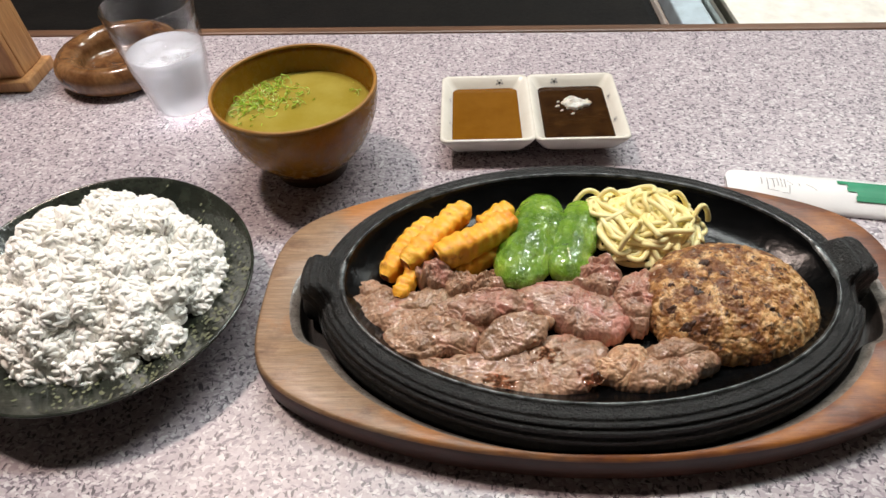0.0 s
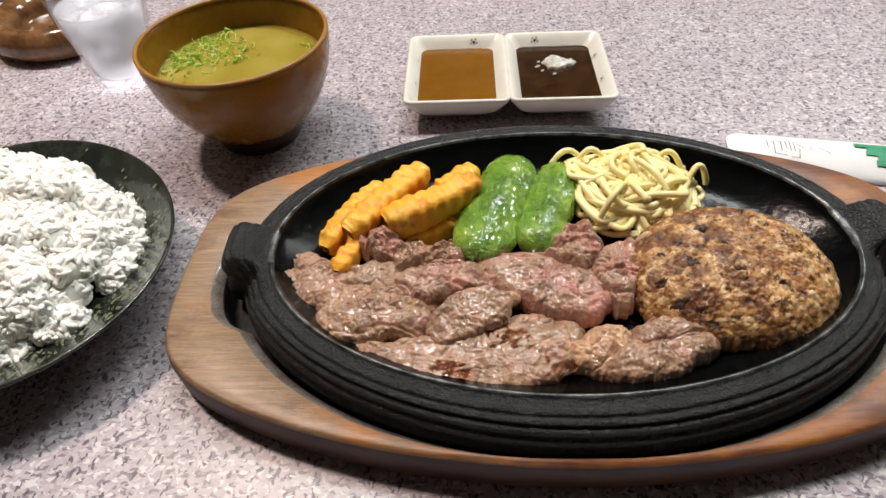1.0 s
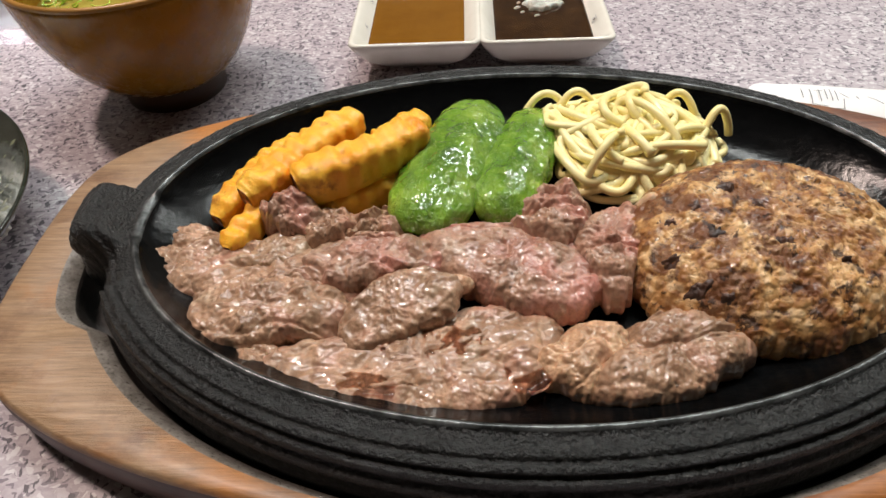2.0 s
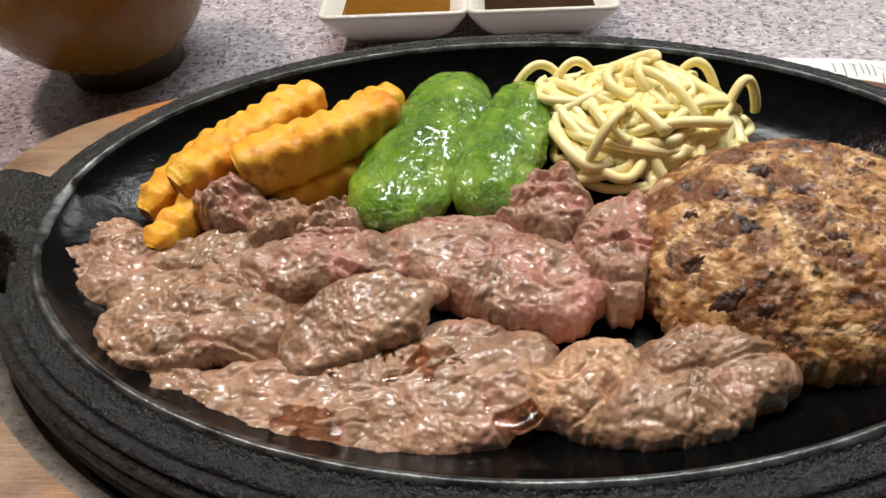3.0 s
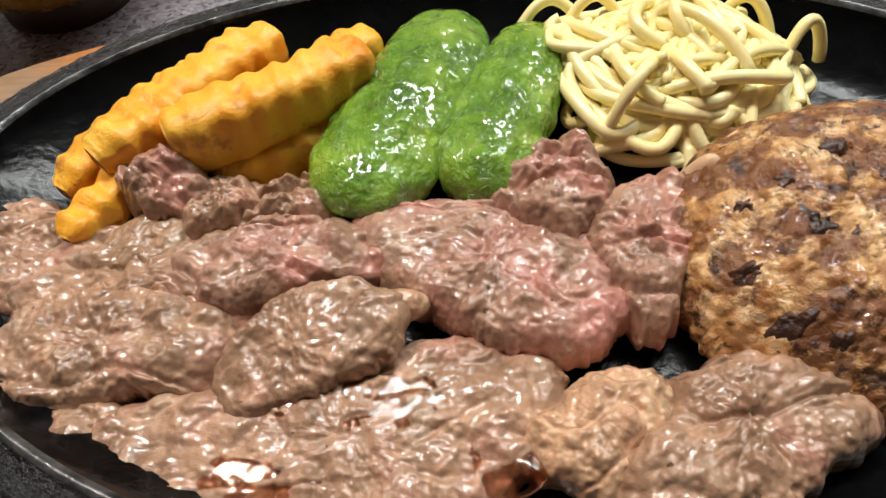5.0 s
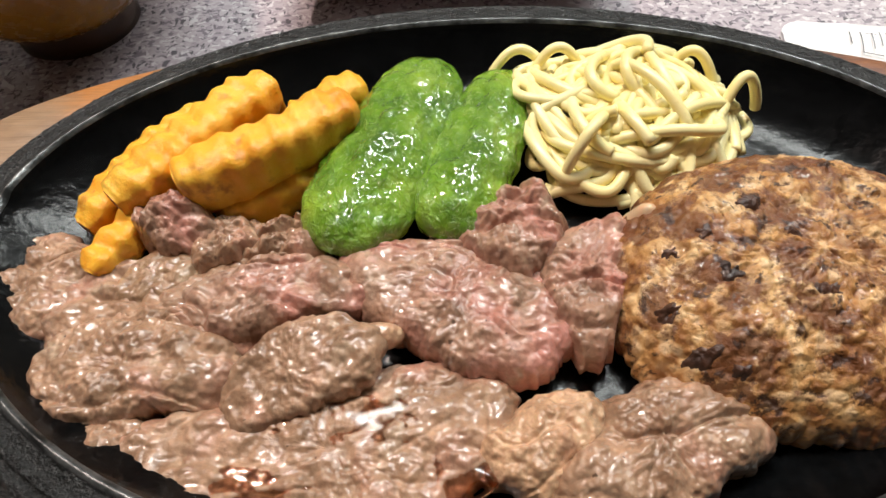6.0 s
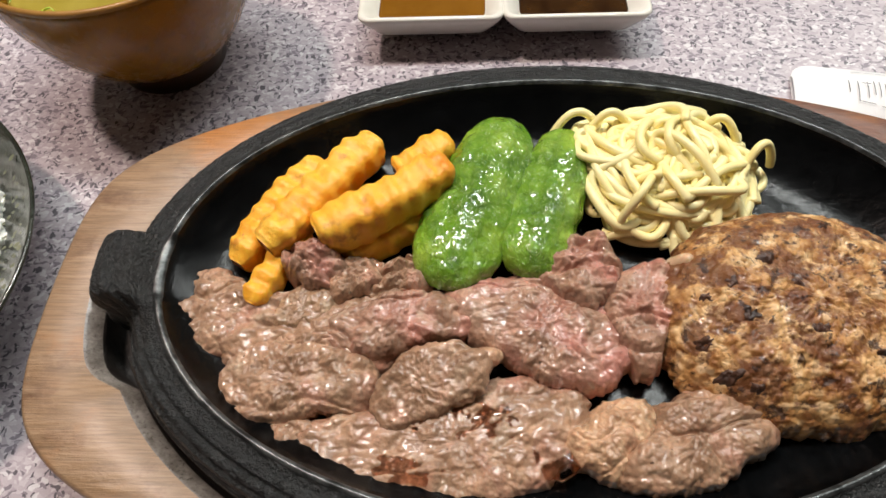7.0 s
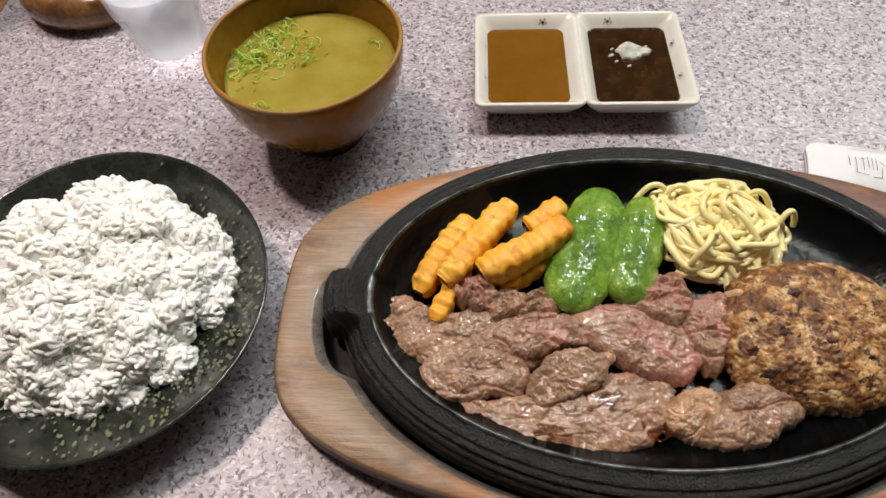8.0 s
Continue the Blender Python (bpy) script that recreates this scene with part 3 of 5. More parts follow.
def make_board():
    rows, mats = [], []
    outer = [(-0.004, 0.0), (-0.0012, 0.0008), (0.0, 0.004), (0.0, 0.014), (-0.0006, 0.0176), (-0.0016, 0.0192), (-0.0026, BOARD_TOP)]
    segs = 360
    verts, faces, slots = [], [], []
    rings = []
    for d, z in outer:
        rings.append([(board_r(math.tau * k / segs) + d + 0.0004 * n3(3 * math.cos(math.tau * k / segs), 3 * math.sin(math.tau * k / segs), z * 90), z) for k in range(segs)])
    for d, z, wide in ((0.0004, BOARD_TOP, 0.0046), (0.0003, 0.0190, 0.0038), (0.0001, 0.0165, 0.0004), (0.0, 0.0145, 0), (-0.001, 0.0075, 0), (-0.004, 0.0065, 0)):
        rings.append([(hollow(math.tau * k / segs) + d + wide * abs(math.cos(math.tau * k / segs)) ** 1.2, z) for k in range(segs)])
    for f in (0.66, 0.33, 0.0005):
        rings.append([(hollow(math.tau * k / segs) * f, 0.0065) for k in range(segs)])
    for ring in rings:
        for k, (r, z) in enumerate(ring):
            a = math.tau * k / segs
            verts.append((CX + r * math.cos(a), CY + r * math.sin(a), z))
    for i in range(len(rings) - 1):
        for k in range(segs):
            j = (k + 1) % segs
            faces.append((i * segs + k, i * segs + j, (i + 1) * segs + j, (i + 1) * segs + k))
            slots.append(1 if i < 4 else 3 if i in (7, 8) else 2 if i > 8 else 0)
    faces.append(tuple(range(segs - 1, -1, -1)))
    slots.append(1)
    return as_mesh("board", verts, faces, [MAT_BOARD, MAT_BOARD_SIDE, MAT_HOLLOW, MAT_CHAMFER], True, slots)


thing("serving_board", (CX, CY, 0), "worn brown wooden serving board with a hollow for the iron plate", "serving board", mesh=make_board())

PLATE_FLOOR = 0.0195
LIP = 0.0338


def make_plate():
    """Cavity, sharp lip, grooved sloping flange and underside, with a humped grip at each end."""
    prof = [(-0.024, PLATE_FLOOR), (-0.017, PLATE_FLOOR + 0.0008), (-0.0105, PLATE_FLOOR + 0.0032), (-0.0055, PLATE_FLOOR + 0.0080), (-0.0022, LIP - 0.0040), (-0.0006, LIP - 0.0012), (0.0, LIP - 0.0001), (0.0008, LIP), (0.0014, LIP - 0.0006), (0.0019, LIP - 0.0014)]
    steps = 34
    for i in range(steps + 1):
        u = i / steps
        d = 0.0024 + 0.0122 * math.sin(u * math.pi / 2) ** 0.8
        z = LIP - 0.0014 - 0.0168 * (1 - math.cos(u * math.pi / 2)) ** 1.5
        g = 0.0013 * max(0.0, math.sin(math.tau * 5 * u + 0.4)) ** 0.5 * min(1.0, 6 * u)
        prof.append((d - g * math.sin(u * 1.4), z - g * math.cos(u * 1.4)))
    prof += [(0.0140, 0.0130), (0.0110, 0.0095), (0.006, 0.0080), (0.0, 0.0075)]
    segs = 640
    verts, faces, slots = [], [], []
    for i, (d, z) in enumerate(prof):
        for k in range(segs):
            a = math.tau * k / segs
            g = lug(a)
            f = min(1.0, max(0.0, (d + 0.004) / 0.008))
            out = min(1.0, max(0.0, d / 0.014))
            r = ell(a, 0.1185, 0.0728) + d * (1 + 0.06 * abs(math.cos(a))) + g * 0.007 * out
            zz = z
            if z > 0.02 and d > -0.004:
                zz = z + g * (-0.003 * f * (1 - out) + 0.0085 * math.sin(out * 2.2) * f) - 0.0075 * dip(a) * max(0.0, out - 0.25) / 0.75
            rough = 0.0005 * n3(900 * r * math.cos(a), 900 * r * math.sin(a), 3) if d > 0.002 else 0
            verts.append((CX - 0.0005 + r * math.cos(a), CY + 0.0012 + r * math.sin(a), zz + rough))
    n = len(prof)
    for i in range(n - 1):
        for k in range(segs):
            j = (k + 1) % segs
            faces.append((i * segs + k, i * segs + j, (i + 1) * segs + j, (i + 1) * segs + k))
            slots.append(2 if 5 <= i <= 7 else 0 if i >= 5 else 1)
    verts.append((CX, CY, PLATE_FLOOR - 0.0004))
    for k in range(segs):
        faces.append((k, (k + 1) % segs, len(verts) - 1)[::-1])
        slots.append(1)
    verts.append((CX, CY, 0.0075))
    b = (n - 1) * segs
    for k in range(segs):
        faces.append((b + k, b + (k + 1) % segs, len(verts) - 1))
        slots.append(0)
    return as_mesh("iron_plate", verts, faces, [MAT_IRON, MAT_IRON_FLOOR, MAT_LIP], True, slots)


thing("iron_plate", (CX, CY, 0.0075), "black oval cast iron steak plate with a grooved flange", "steak plate", mesh=make_plate())

# ---- beef and other food on the plate ----
FX, FY = 0.0015, 0.001


def lump(name, cx, cy, ang, lu, lv, radii, z0, thick, mat, seed, tilt=(0.0, 0.0), rough=1.0, dome=0.15, segs=220, rings=46, fold=0.0, ragged=1.15, sharp=12.0, grain=0.3):
    """A ragged slab: outline from a few radii round its middle, lumpy creased top, flat underside."""
    ca, sa = math.cos(radians(ang)), math.sin(radians(ang))
    n = len(radii)

    def edge(a):
        t = a / math.tau * n
        i = int(t) % n
        f = t - int(t)
        f = f * f * (3 - 2 * f)
        r = radii[i] * (1 - f) + radii[(i + 1) % n] * f
        c, s = lu * 110 * math.cos(a), lv * 110 * math.sin(a)
        w = 0.20 * n3(0.7 * c + seed, 0.7 * s, seed)
        h = 0.17 * n3(2.2 * c, 2.2 * s + seed, 2.0) + 0.07 * n3(5 * c + seed, 5 * s, 5.0) + 0.02 * n3(11 * c + seed, 11 * s, 8.0)
        return r * (1 + ragged * w), ragged * h

    edges = [edge(math.tau * k / segs) for k in range(segs)]
    verts, faces = [], []
    K = 1000.0

    def relief(x, y):
        """Bulges with sharp creases between them, and finer wrinkles, in millimetres."""
        wx = x * K + 2.2 * n3(0.16 * x * K, 0.16 * y * K, seed + 20)
        wy = y * K + 2.2 * n3(0.16 * x * K + 9, 0.16 * y * K, seed + 30)
        big = n3(0.085 * wx, 0.105 * wy, seed)
        c1 = n3(0.070 * wx + 3, 0.100 * wy, seed + 7)
        c2 = n3(0.20 * wx, 0.27 * wy + 5, seed + 13)
        b = 1.5 * big + fold * (0.4 - 1.3 * math.exp(-(c1 / 0.08) ** 2)) - 0.22 * math.exp(-(c2 / 0.10) ** 2)
        b += 0.40 * n3(0.26 * wx, 0.30 * wy, seed + 2) + 0.30 * n3(0.62 * wx, 0.62 * wy, seed + 17)
        return b + grain * (0.5 * n3(0.75 * wx, 0.75 * wy, seed + 4) + 0.35 * n3(1.5 * wx, 1.5 * wy, seed))

    def put(s, k, top):
        a = math.tau * k / segs
        r, h = edges[k % segs]
        r *= 1 + h * s ** 4
        u, v = lu * r * s * math.cos(a), lv * r * s * math.sin(a)
        x, y = cx + FX + ca * u - sa * v, cy + FY + sa * u + ca * v
        z = z0 + tilt[0] * u + tilt[1] * v
        if top:
            cap = (1 - s ** sharp) ** 0.5
            h = thick * cap * (1 - dome + dome * (1 - s * s))
            h += 0.001 * rough * relief(x, y) * (0.25 + 0.75 * cap)
            z += max(h, 0.0)
        else:
            z -= 0.0004
        verts.append((x, y, z))

    order = [math.sin(math.pi / 2 * i / rings) for i in range(rings, 0, -1)]
    for s in order:
        for k in range(segs):
            put(s, k, True)
    put(0, 0, True)
    m = len(order)
    for i in range(m - 1):
        for k in range(segs):
            j = (k + 1) % segs
            faces.append((i * segs + k, i * segs + j, (i + 1) * segs + j, (i + 1) * segs + k))
    for k in range(segs):
        faces.append(((m - 1) * segs + k, (m - 1) * segs + (k + 1) % segs, m * segs))
    b = len(verts)
    for s in (0.985, 0.8):
        for k in range(segs):
            put(s, k, False)
    for k in range(segs):
        j = (k + 1) % segs
        faces.append((k, b + k, b + j, j))
        faces.append((b + k, b + segs + k, b + segs + j, b + j))
    faces.append(tuple(range(b + 2 * segs - 1, b + segs - 1, -1)))
    return as_mesh(name, verts, faces, mat)


G = PLATE_FLOOR + 0.0006


def flesh(x, y, seed, fold):
    """Soft bulges, a few folds and finer knots, in millimetres; x and y in millimetres."""
    wx = x + 2.5 * n3(0.13 * x, 0.13 * y, seed + 20)
    wy = y + 2.5 * n3(0.13 * x + 9, 0.13 * y, seed + 30)
    h = 1.3 * n3(0.085 * wx, 0.105 * wy, seed) + 2.2 * (abs(n3(0.12 * wx, 0.16 * wy, seed + 2)) - 0.2)
    h += fold * (0.4 - 2.0 * math.exp(-(n3(0.055 * wx + 3, 0.10 * wy, seed + 7) / 0.07) ** 2))
    h += 0.85 * n3(0.27 * wx, 0.33 * wy, seed + 17) + 0.55 * n3(0.6 * wx, 0.65 * wy, seed + 4)
    return h + 0.32 * n3(1.1 * x, 1.1 * y, seed) + 0.08 * n3(2.6 * x, 2.6 * y, seed)


def crumbly(x, y, seed, fold):
    """Packed crumbs with sharp valleys between them, in millimetres."""
    wx = x + 1.5 * n3(0.2 * x, 0.2 * y, seed + 20)
    wy = y + 1.5 * n3(0.2 * x + 9, 0.2 * y, seed + 30)
    h = 1.2 * n3(0.075 * x, 0.085 * y, seed) + 1.5 * abs(n3(0.17 * wx, 0.19 * wy, seed + 2)) + 1.1 * abs(n3(0.37 * wx, 0.37 * wy, seed + 6))
    return h + 0.7 * abs(n3(0.8 * wx, 0.8 * wy, seed + 4)) + 0.30 * n3(1.7 * x, 1.7 * y, seed) - 0.9


class Slab:
    """A thick ragged slice: its half-widths round the middle in millimetres, a rounded rim and a lumpy top."""

    def __init__(self, cx, cy, reach, z0, thick, seed, tilt=(0.0, 0.0), fold=0.5, rough=1.0, dome=0.12, ragged=1.0, rim=9.0, grow=1.13, relief=flesh):
        self.cx, self.cy, self.reach, self.z0, self.thick, self.seed = cx, cy, reach, z0, thick, seed
        self.tilt, self.fold, self.rough, self.dome, self.ragged, self.rim, self.grow, self.relief = tilt, fold, rough, dome, ragged, rim, grow, relief

    def edge(self, a):
        n = len(self.reach)
        t = (a % math.tau) / math.tau * n
        i, f = int(t) % n, t - int(t)
        p0, p1, p2, p3 = (self.reach[(i + k) % n] for k in (-1, 0, 1, 2))
        r = 0.5 * (2 * p1 + (p2 - p0) * f + (2 * p0 - 5 * p1 + 4 * p2 - p3) * f * f + (3 * p1 - p0 - 3 * p2 + p3) * f ** 3)
        x, y = r * math.cos(a), r * math.sin(a)
        return self.grow * r + 1.0, self.ragged * (2.0 * n3(0.20 * x, 0.20 * y, self.seed) + 1.4 * n3(0.5 * x + self.seed, 0.5 * y, 2.0) + 0.6 * n3(1.1 * x, 1.1 * y + self.seed, 5.0))

    def point(self, s, a, edge):
        r = edge[0] + edge[1] * s ** 14
        u, v = r * s * math.cos(a), r * s * math.sin(a)
        cap = 0.24 + 0.76 * max(0.0, 1 - s ** self.rim) ** 0.5
        x, y = self.cx + 0.001 * u, self.cy + 0.001 * v
        h = self.thick * cap * (1 - self.dome * s * s)
        h += 0.001 * self.rough * self.relief(x * 1000, y * 1000, self.seed, self.fold) * (0.35 + 0.65 * cap)
        return x, y, self.z0 + 0.001 * (self.tilt[0] * u + self.tilt[1] * v) + max(h, 0.0006)

    def top(self, x, y):
        u, v = (x - self.cx) * 1000, (y - self.cy) * 1000
        a = math.atan2(v, u)
        e = self.edge(a)
        return self.point(min(1.0, math.hypot(u, v) / sum(e)), a, e)[2]

    def mesh(self, name, mat, segs=240, rings=50):
        verts, faces = [], []
        pairs = [self.edge(math.tau * k / segs) for k in range(segs)]
        edges = [sum(e) for e in pairs]
        order = [math.sin(math.pi / 2 * i / rings) for i in range(rings, 0, -1)]
        low = [self.z0 + 0.001 * (self.tilt[0] * edges[k] * math.cos(math.tau * k / segs) + self.tilt[1] * edges[k] * math.sin(math.tau * k / segs)) for k in range(segs)]
        for f, h in ((0.80, -0.0004), (0.93, 0.0), (0.985, 0.12 * self.thick)):
            for k in range(segs):
                a = math.tau * k / segs
                verts.append((self.cx + 0.001 * f * edges[k] * math.cos(a), self.cy + 0.001 * f * edges[k] * math.sin(a), low[k] + h))
        for s in order:
            verts += [self.point(s, math.tau * k / segs, pairs[k]) for k in range(segs)]
        verts.append(self.point(0, 0, pairs[0]))
        m = len(order) + 3
        for i in range(m - 1):
            for k in range(segs):
                j = (k + 1) % segs
                faces.append((i * segs + k, i * segs + j, (i + 1) * segs + j, (i + 1) * segs + k))
        for k in range(segs):
            faces.append(((m - 1) * segs + k, (m - 1) * segs + (k + 1) % segs, m * segs))
        faces.append(tuple(range(segs - 1, -1, -1)))
        return as_mesh(name, verts, faces, mat)


def beef(label, cx, cy, reach, z0, thick, mat, seed, segs=240, rings=50, **kw):
    slab = Slab(cx, cy, reach, z0, thick, seed, **kw)
    thing("beef_slice", (cx, cy, z0), label, "beef slice", "beef slices on the plate", mesh=slab.mesh("beef_slice", mat, segs, rings))
    return slab


FRONT = beef("long juicy pink-brown beef slice along the front of the plate", 0.0538, 0.2055, (26.9, 32, 24, 17.2, 15.3, 13.2, 13.5, 22, 43.8, 27, 16.6, 13.4, 12.9, 13.8, 15.5, 20.4), G, 0.0080, MAT_BEEF, 3.1, segs=420, rings=70, rough=0.8, fold=0.35)
beef("thick brown beef piece with ragged ends, near the hamburger", 0.1140, 0.2076, (18.2, 18.5, 15.6, 12.6, 10.2, 9.4, 10.1, 9.0, 11.3, 18.8, 17.1, 12.5, 10.7, 10.8, 10.8, 12.0), G, 0.0115, MAT_BEEF, 8.4, fold=0.6, segs=300, rings=60)
beef("pale fatty beef piece joining two slices", 0.0925, 0.2075, (10.4, 13.1, 11.4, 8.6, 7.0, 6.7, 10.0, 9.5, 8.0, 8.9, 7.2, 7.0), G, 0.0110, MAT_FAT, 14.2, fold=0.4, dome=0.4)
beef("small dark-edged beef chunk at the end of the plate", -0.0224, 0.2450, (12.3, 11.8, 11.7, 12.1, 14.4, 14.8, 13.1, 10.5, 10.4, 12.4, 12.7, 12.5), G, 0.0075, MAT_BEEF, 21.7, fold=0.5)
beef("lumpy pale brown beef piece glistening with juice", 0.0072, 0.2215, (21.0, 19.5, 16.4, 14.8, 13.4, 13.8, 15.1, 18.1, 19.6, 16.4, 13.3, 9.4, 8.8, 8.8, 9.5, 16.4), G, 0.0105, MAT_BEEF, 27.3, fold=0.6, segs=320, rings=64)
beef("wide pink beef slice in the middle of the plate", 0.0765, 0.2376, (20.2, 14.0, 10.6, 10.1, 11.6, 15.3, 20.2, 26.2, 19.0, 14.6, 10.8, 11.2, 12.8, 15.1, 20.7, 22.3), G + 0.0010, 0.0115, MAT_BEEF_PINK, 33.9, fold=0.45, segs=360, rings=70, rough=0.85)
beef("folded pink-brown beef slice", 0.0352, 0.2387, (21.2, 17.0, 13.1, 10.6, 9.4, 9.0, 9.6, 12.6, 18.9, 15.6, 12.3, 9.3, 7.6, 7.0, 7.4, 10.2), G + 0.0006, 0.0118, MAT_BEEF_PINK, 39.5, fold=0.8)
beef("browned tongue-shaped beef slice leaning on the others", 0.0430, 0.2197, (14.0, 16.8, 13.9, 11.0, 9.2, 8.6, 8.2, 8.7, 11.1, 13.0, 12.8, 8.9, 7.0, 6.4, 7.0, 9.1), G + 0.0056, 0.0066, MAT_BEEF, 45.2, tilt=(0.10, 0.22), rough=0.65, ragged=0.9, fold=0.15, dome=0.05, rim=14)
beef("dark red knotted beef piece", 0.0886, 0.2564, (10.6, 10.6, 10.6, 10.0, 9.8, 9.8, 10.0, 10.1, 10.3, 11.6, 11.8, 10.8), G + 0.0010, 0.0150, MAT_BEEF_PINK, 53.6, fold=1.0, dome=0.15, rim=7, rough=1.5, ragged=1.5)
beef("grey and pink beef slice standing by the hamburger", 0.1045, 0.2416, (7.7, 11.8, 17.5, 14.0, 10.6, 9.2, 8.4, 8.5, 11.2, 15.0, 9.4, 7.2), G + 0.001, 0.0125, MAT_BEEF_PINK, 57.1, fold=0.6, rough=1.3, ragged=1.3)
beef("shiny pink beef knob leaning on the fries", 0.0073, 0.2580, (9.8, 7.2, 6.4, 6.0, 6.4, 7.6, 7.4, 5.4, 5.2, 6.2, 7.3, 8.4), G + 0.002, 0.0140, MAT_BEEF_PINK, 63.8, dome=0.15, rim=7, fold=0.7, rough=1.6, ragged=1.5)
beef("small brown beef piece beside the fries", 0.0219, 0.2548, (8.5, 8.2, 6.2, 5.7, 6.2, 7.2, 7.0, 7.6, 8.4, 6.3, 5.8, 6.4), G, 0.0112, MAT_BEEF, 69.4, fold=0.6, rough=1.6, ragged=1.5)
beef("pale translucent beef edge beside the green pepper", 0.0348, 0.2542, (8.1, 8.5, 6.9, 5.9, 5.1, 4.9, 6.2, 9.6, 6.6, 5.5, 5.2, 6.3), G, 0.0112, MAT_BEEF, 75.0, fold=0.6, rough=1.6, ragged=1.5)
beef("grey glistening beef piece under the fries", 0.0065, 0.2450, (8.5, 9.1, 7.2, 6.4, 5.8, 5.9, 7.0, 9.1, 7.2, 6.3, 6.2, 6.6), G, 0.0098, MAT_BEEF_DARK, 81.3, rough=0.6, fold=0.3)
beef("little browned beef scrap at the front", 0.0075, 0.2075, (5.5, 6.0, 5.2, 4.4, 4.2, 5.2, 6.8, 5.3, 4.6, 4.4, 4.6, 4.6), G, 0.0075, MAT_BEEF, 87.3)

beef("low beef slice under the others at the end of the plate", 0.0120, 0.2370, (34, 28, 20, 14, 12, 15, 21, 29, 32, 26, 18, 14, 12, 12, 16, 24), G, 0.0090, MAT_BEEF, 101.3, fold=0.5, rim=5, grow=1.0, segs=300)
beef("low beef slice under the pink ones", 0.0880, 0.2470, (22, 17, 13, 10.5, 10, 11, 15, 22, 30, 22, 13, 10, 9, 10, 13, 19), G, 0.0095, MAT_BEEF_PINK, 107.9, fold=0.5, rim=5, grow=1.0, segs=300)

# hamburger with its charred patches
BURGER = Slab(0.1480, 0.2410, (42.5, 41.4, 38.6, 36.5, 35.5, 36.2, 38.2, 40.8, 42.0, 41.0, 38.0, 35.0, 34.0, 35.2, 38.2, 41.6), G, 0.0232, 95.5, tilt=(0.0, 0.05), dome=0.20, ragged=0.8, rim=4.5, grow=0.945, relief=crumbly)
burger = thing("hamburger_steak", (0.148, 0.2395, G), "round browned hamburger steak with charred spots", "hamburger")
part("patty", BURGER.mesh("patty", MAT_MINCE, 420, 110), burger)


def charred_patch(x, y, r, seed):
    """A crusty burnt scab that follows the top of the hamburger."""
    verts, faces = [], []
    segs, rings = 28, 7
    for i in range(rings):
        q = 1 - i / rings
        for k in range(segs):
            a = math.tau * k / segs
            e = r * (1 + 0.8 * n3(1.4 * math.cos(a), 1.4 * math.sin(a), seed) + 0.3 * n3(4 * math.cos(a), 4 * math.sin(a), seed))
            px, py = x + 1.25 * e * q * math.cos(a), y + 0.9 * e * q * math.sin(a)
            lift = -0.0005 + 0.0010 * (1 - q ** 3) + 0.0004 * n3(px * 900, py * 900, seed)
            verts.append((px, py, BURGER.top(px, py) + lift))
    verts.append((x, y, BURGER.top(x, y) + 0.0006))
    for i in range(rings - 1):
        for k in range(segs):
            j = (k + 1) % segs
            faces.append((i * segs + k, i * segs + j, (i + 1) * segs + j, (i + 1) * segs + k))
    for k in range(segs):
        faces.append(((rings - 1) * segs + k, (rings - 1) * segs + (k + 1) % segs, rings * segs))
    part("charred_patch", as_mesh("charred_patch", verts, faces, MAT_CHAR), burger, "blackened crusty patch")


for k, (px, py, pr) in enumerate(((0.1369, 0.2528, 3.4), (0.1426, 0.2448, 2.2), (0.1293, 0.2365, 2.6), (0.1458, 0.2323, 2.8), (0.1225, 0.2215, 3.4), (0.1295, 0.2181, 1.8), (0.1175, 0.2299, 2.4), (0.1264, 0.2455, 2.0), (0.1555, 0.2635, 2.4), (0.1196, 0.2425, 1.8), (0.1660, 0.2480, 1.8), (0.1590, 0.2260, 1.6))):
    charred_patch(px, py, 0.0008 * pr, 3.7 * k + 1)

thing("mushroom_cap", (0.1165, 0.2555, G), "tiny pale mushroom cap beside the hamburger", "mushroom", mesh=lump("mushroom_cap", 0.1165, 0.2550, 0, 0.0048, 0.0042, (1, 1, 1, 1), G + 0.0105, 0.0070, MAT_MUSHROOM, 4.0, rough=0.12, dome=0.9, ragged=0.3, sharp=3, segs=40, rings=12))
thing("fat_morsel", (0.0585, 0.227, G), "small yellow morsel of fat on the beef", "fat", mesh=lump("fat_morsel", 0.0585, 0.2275, 10, 0.0055, 0.0035, (1, 0.8, 1, 0.9), G + 0.009, 0.0045, MAT_FAT, 8.0, rough=0.5, ragged=0.3, sharp=3, segs=40, rings=12))
thing("meat_crumb", (0.136, 0.200, G), "small wet crumb of meat on the iron", "crumb", mesh=lump("meat_crumb", 0.1345, 0.1985, 0, 0.0024, 0.0022, (1, 0.9, 1, 0.95), G, 0.0032, MAT_BEEF, 5.0, rough=0.3, ragged=0.3, sharp=3, segs=32, rings=8))


def juice_pool(x, y, reach, seed, depth, label):
    """A flat pool of juice lying in the hollows of the front slice."""
    level = sum(FRONT.top(x + 0.004 * dx, y + 0.002 * dy) for dx in (-1, 0, 1) for dy in (-1, 0, 1)) / 9 + depth
    pool = Slab(x, y, reach, level - 0.0016, 0.0016, seed, fold=0, rough=0.05, dome=0.0, ragged=0.5, rim=14, grow=1.0)
    thing("juice_pool", (x, y, level - 0.0016), label, "juice", "juice pools on the beef", mesh=pool.mesh("juice_pool", MAT_JUICE, 120, 16))


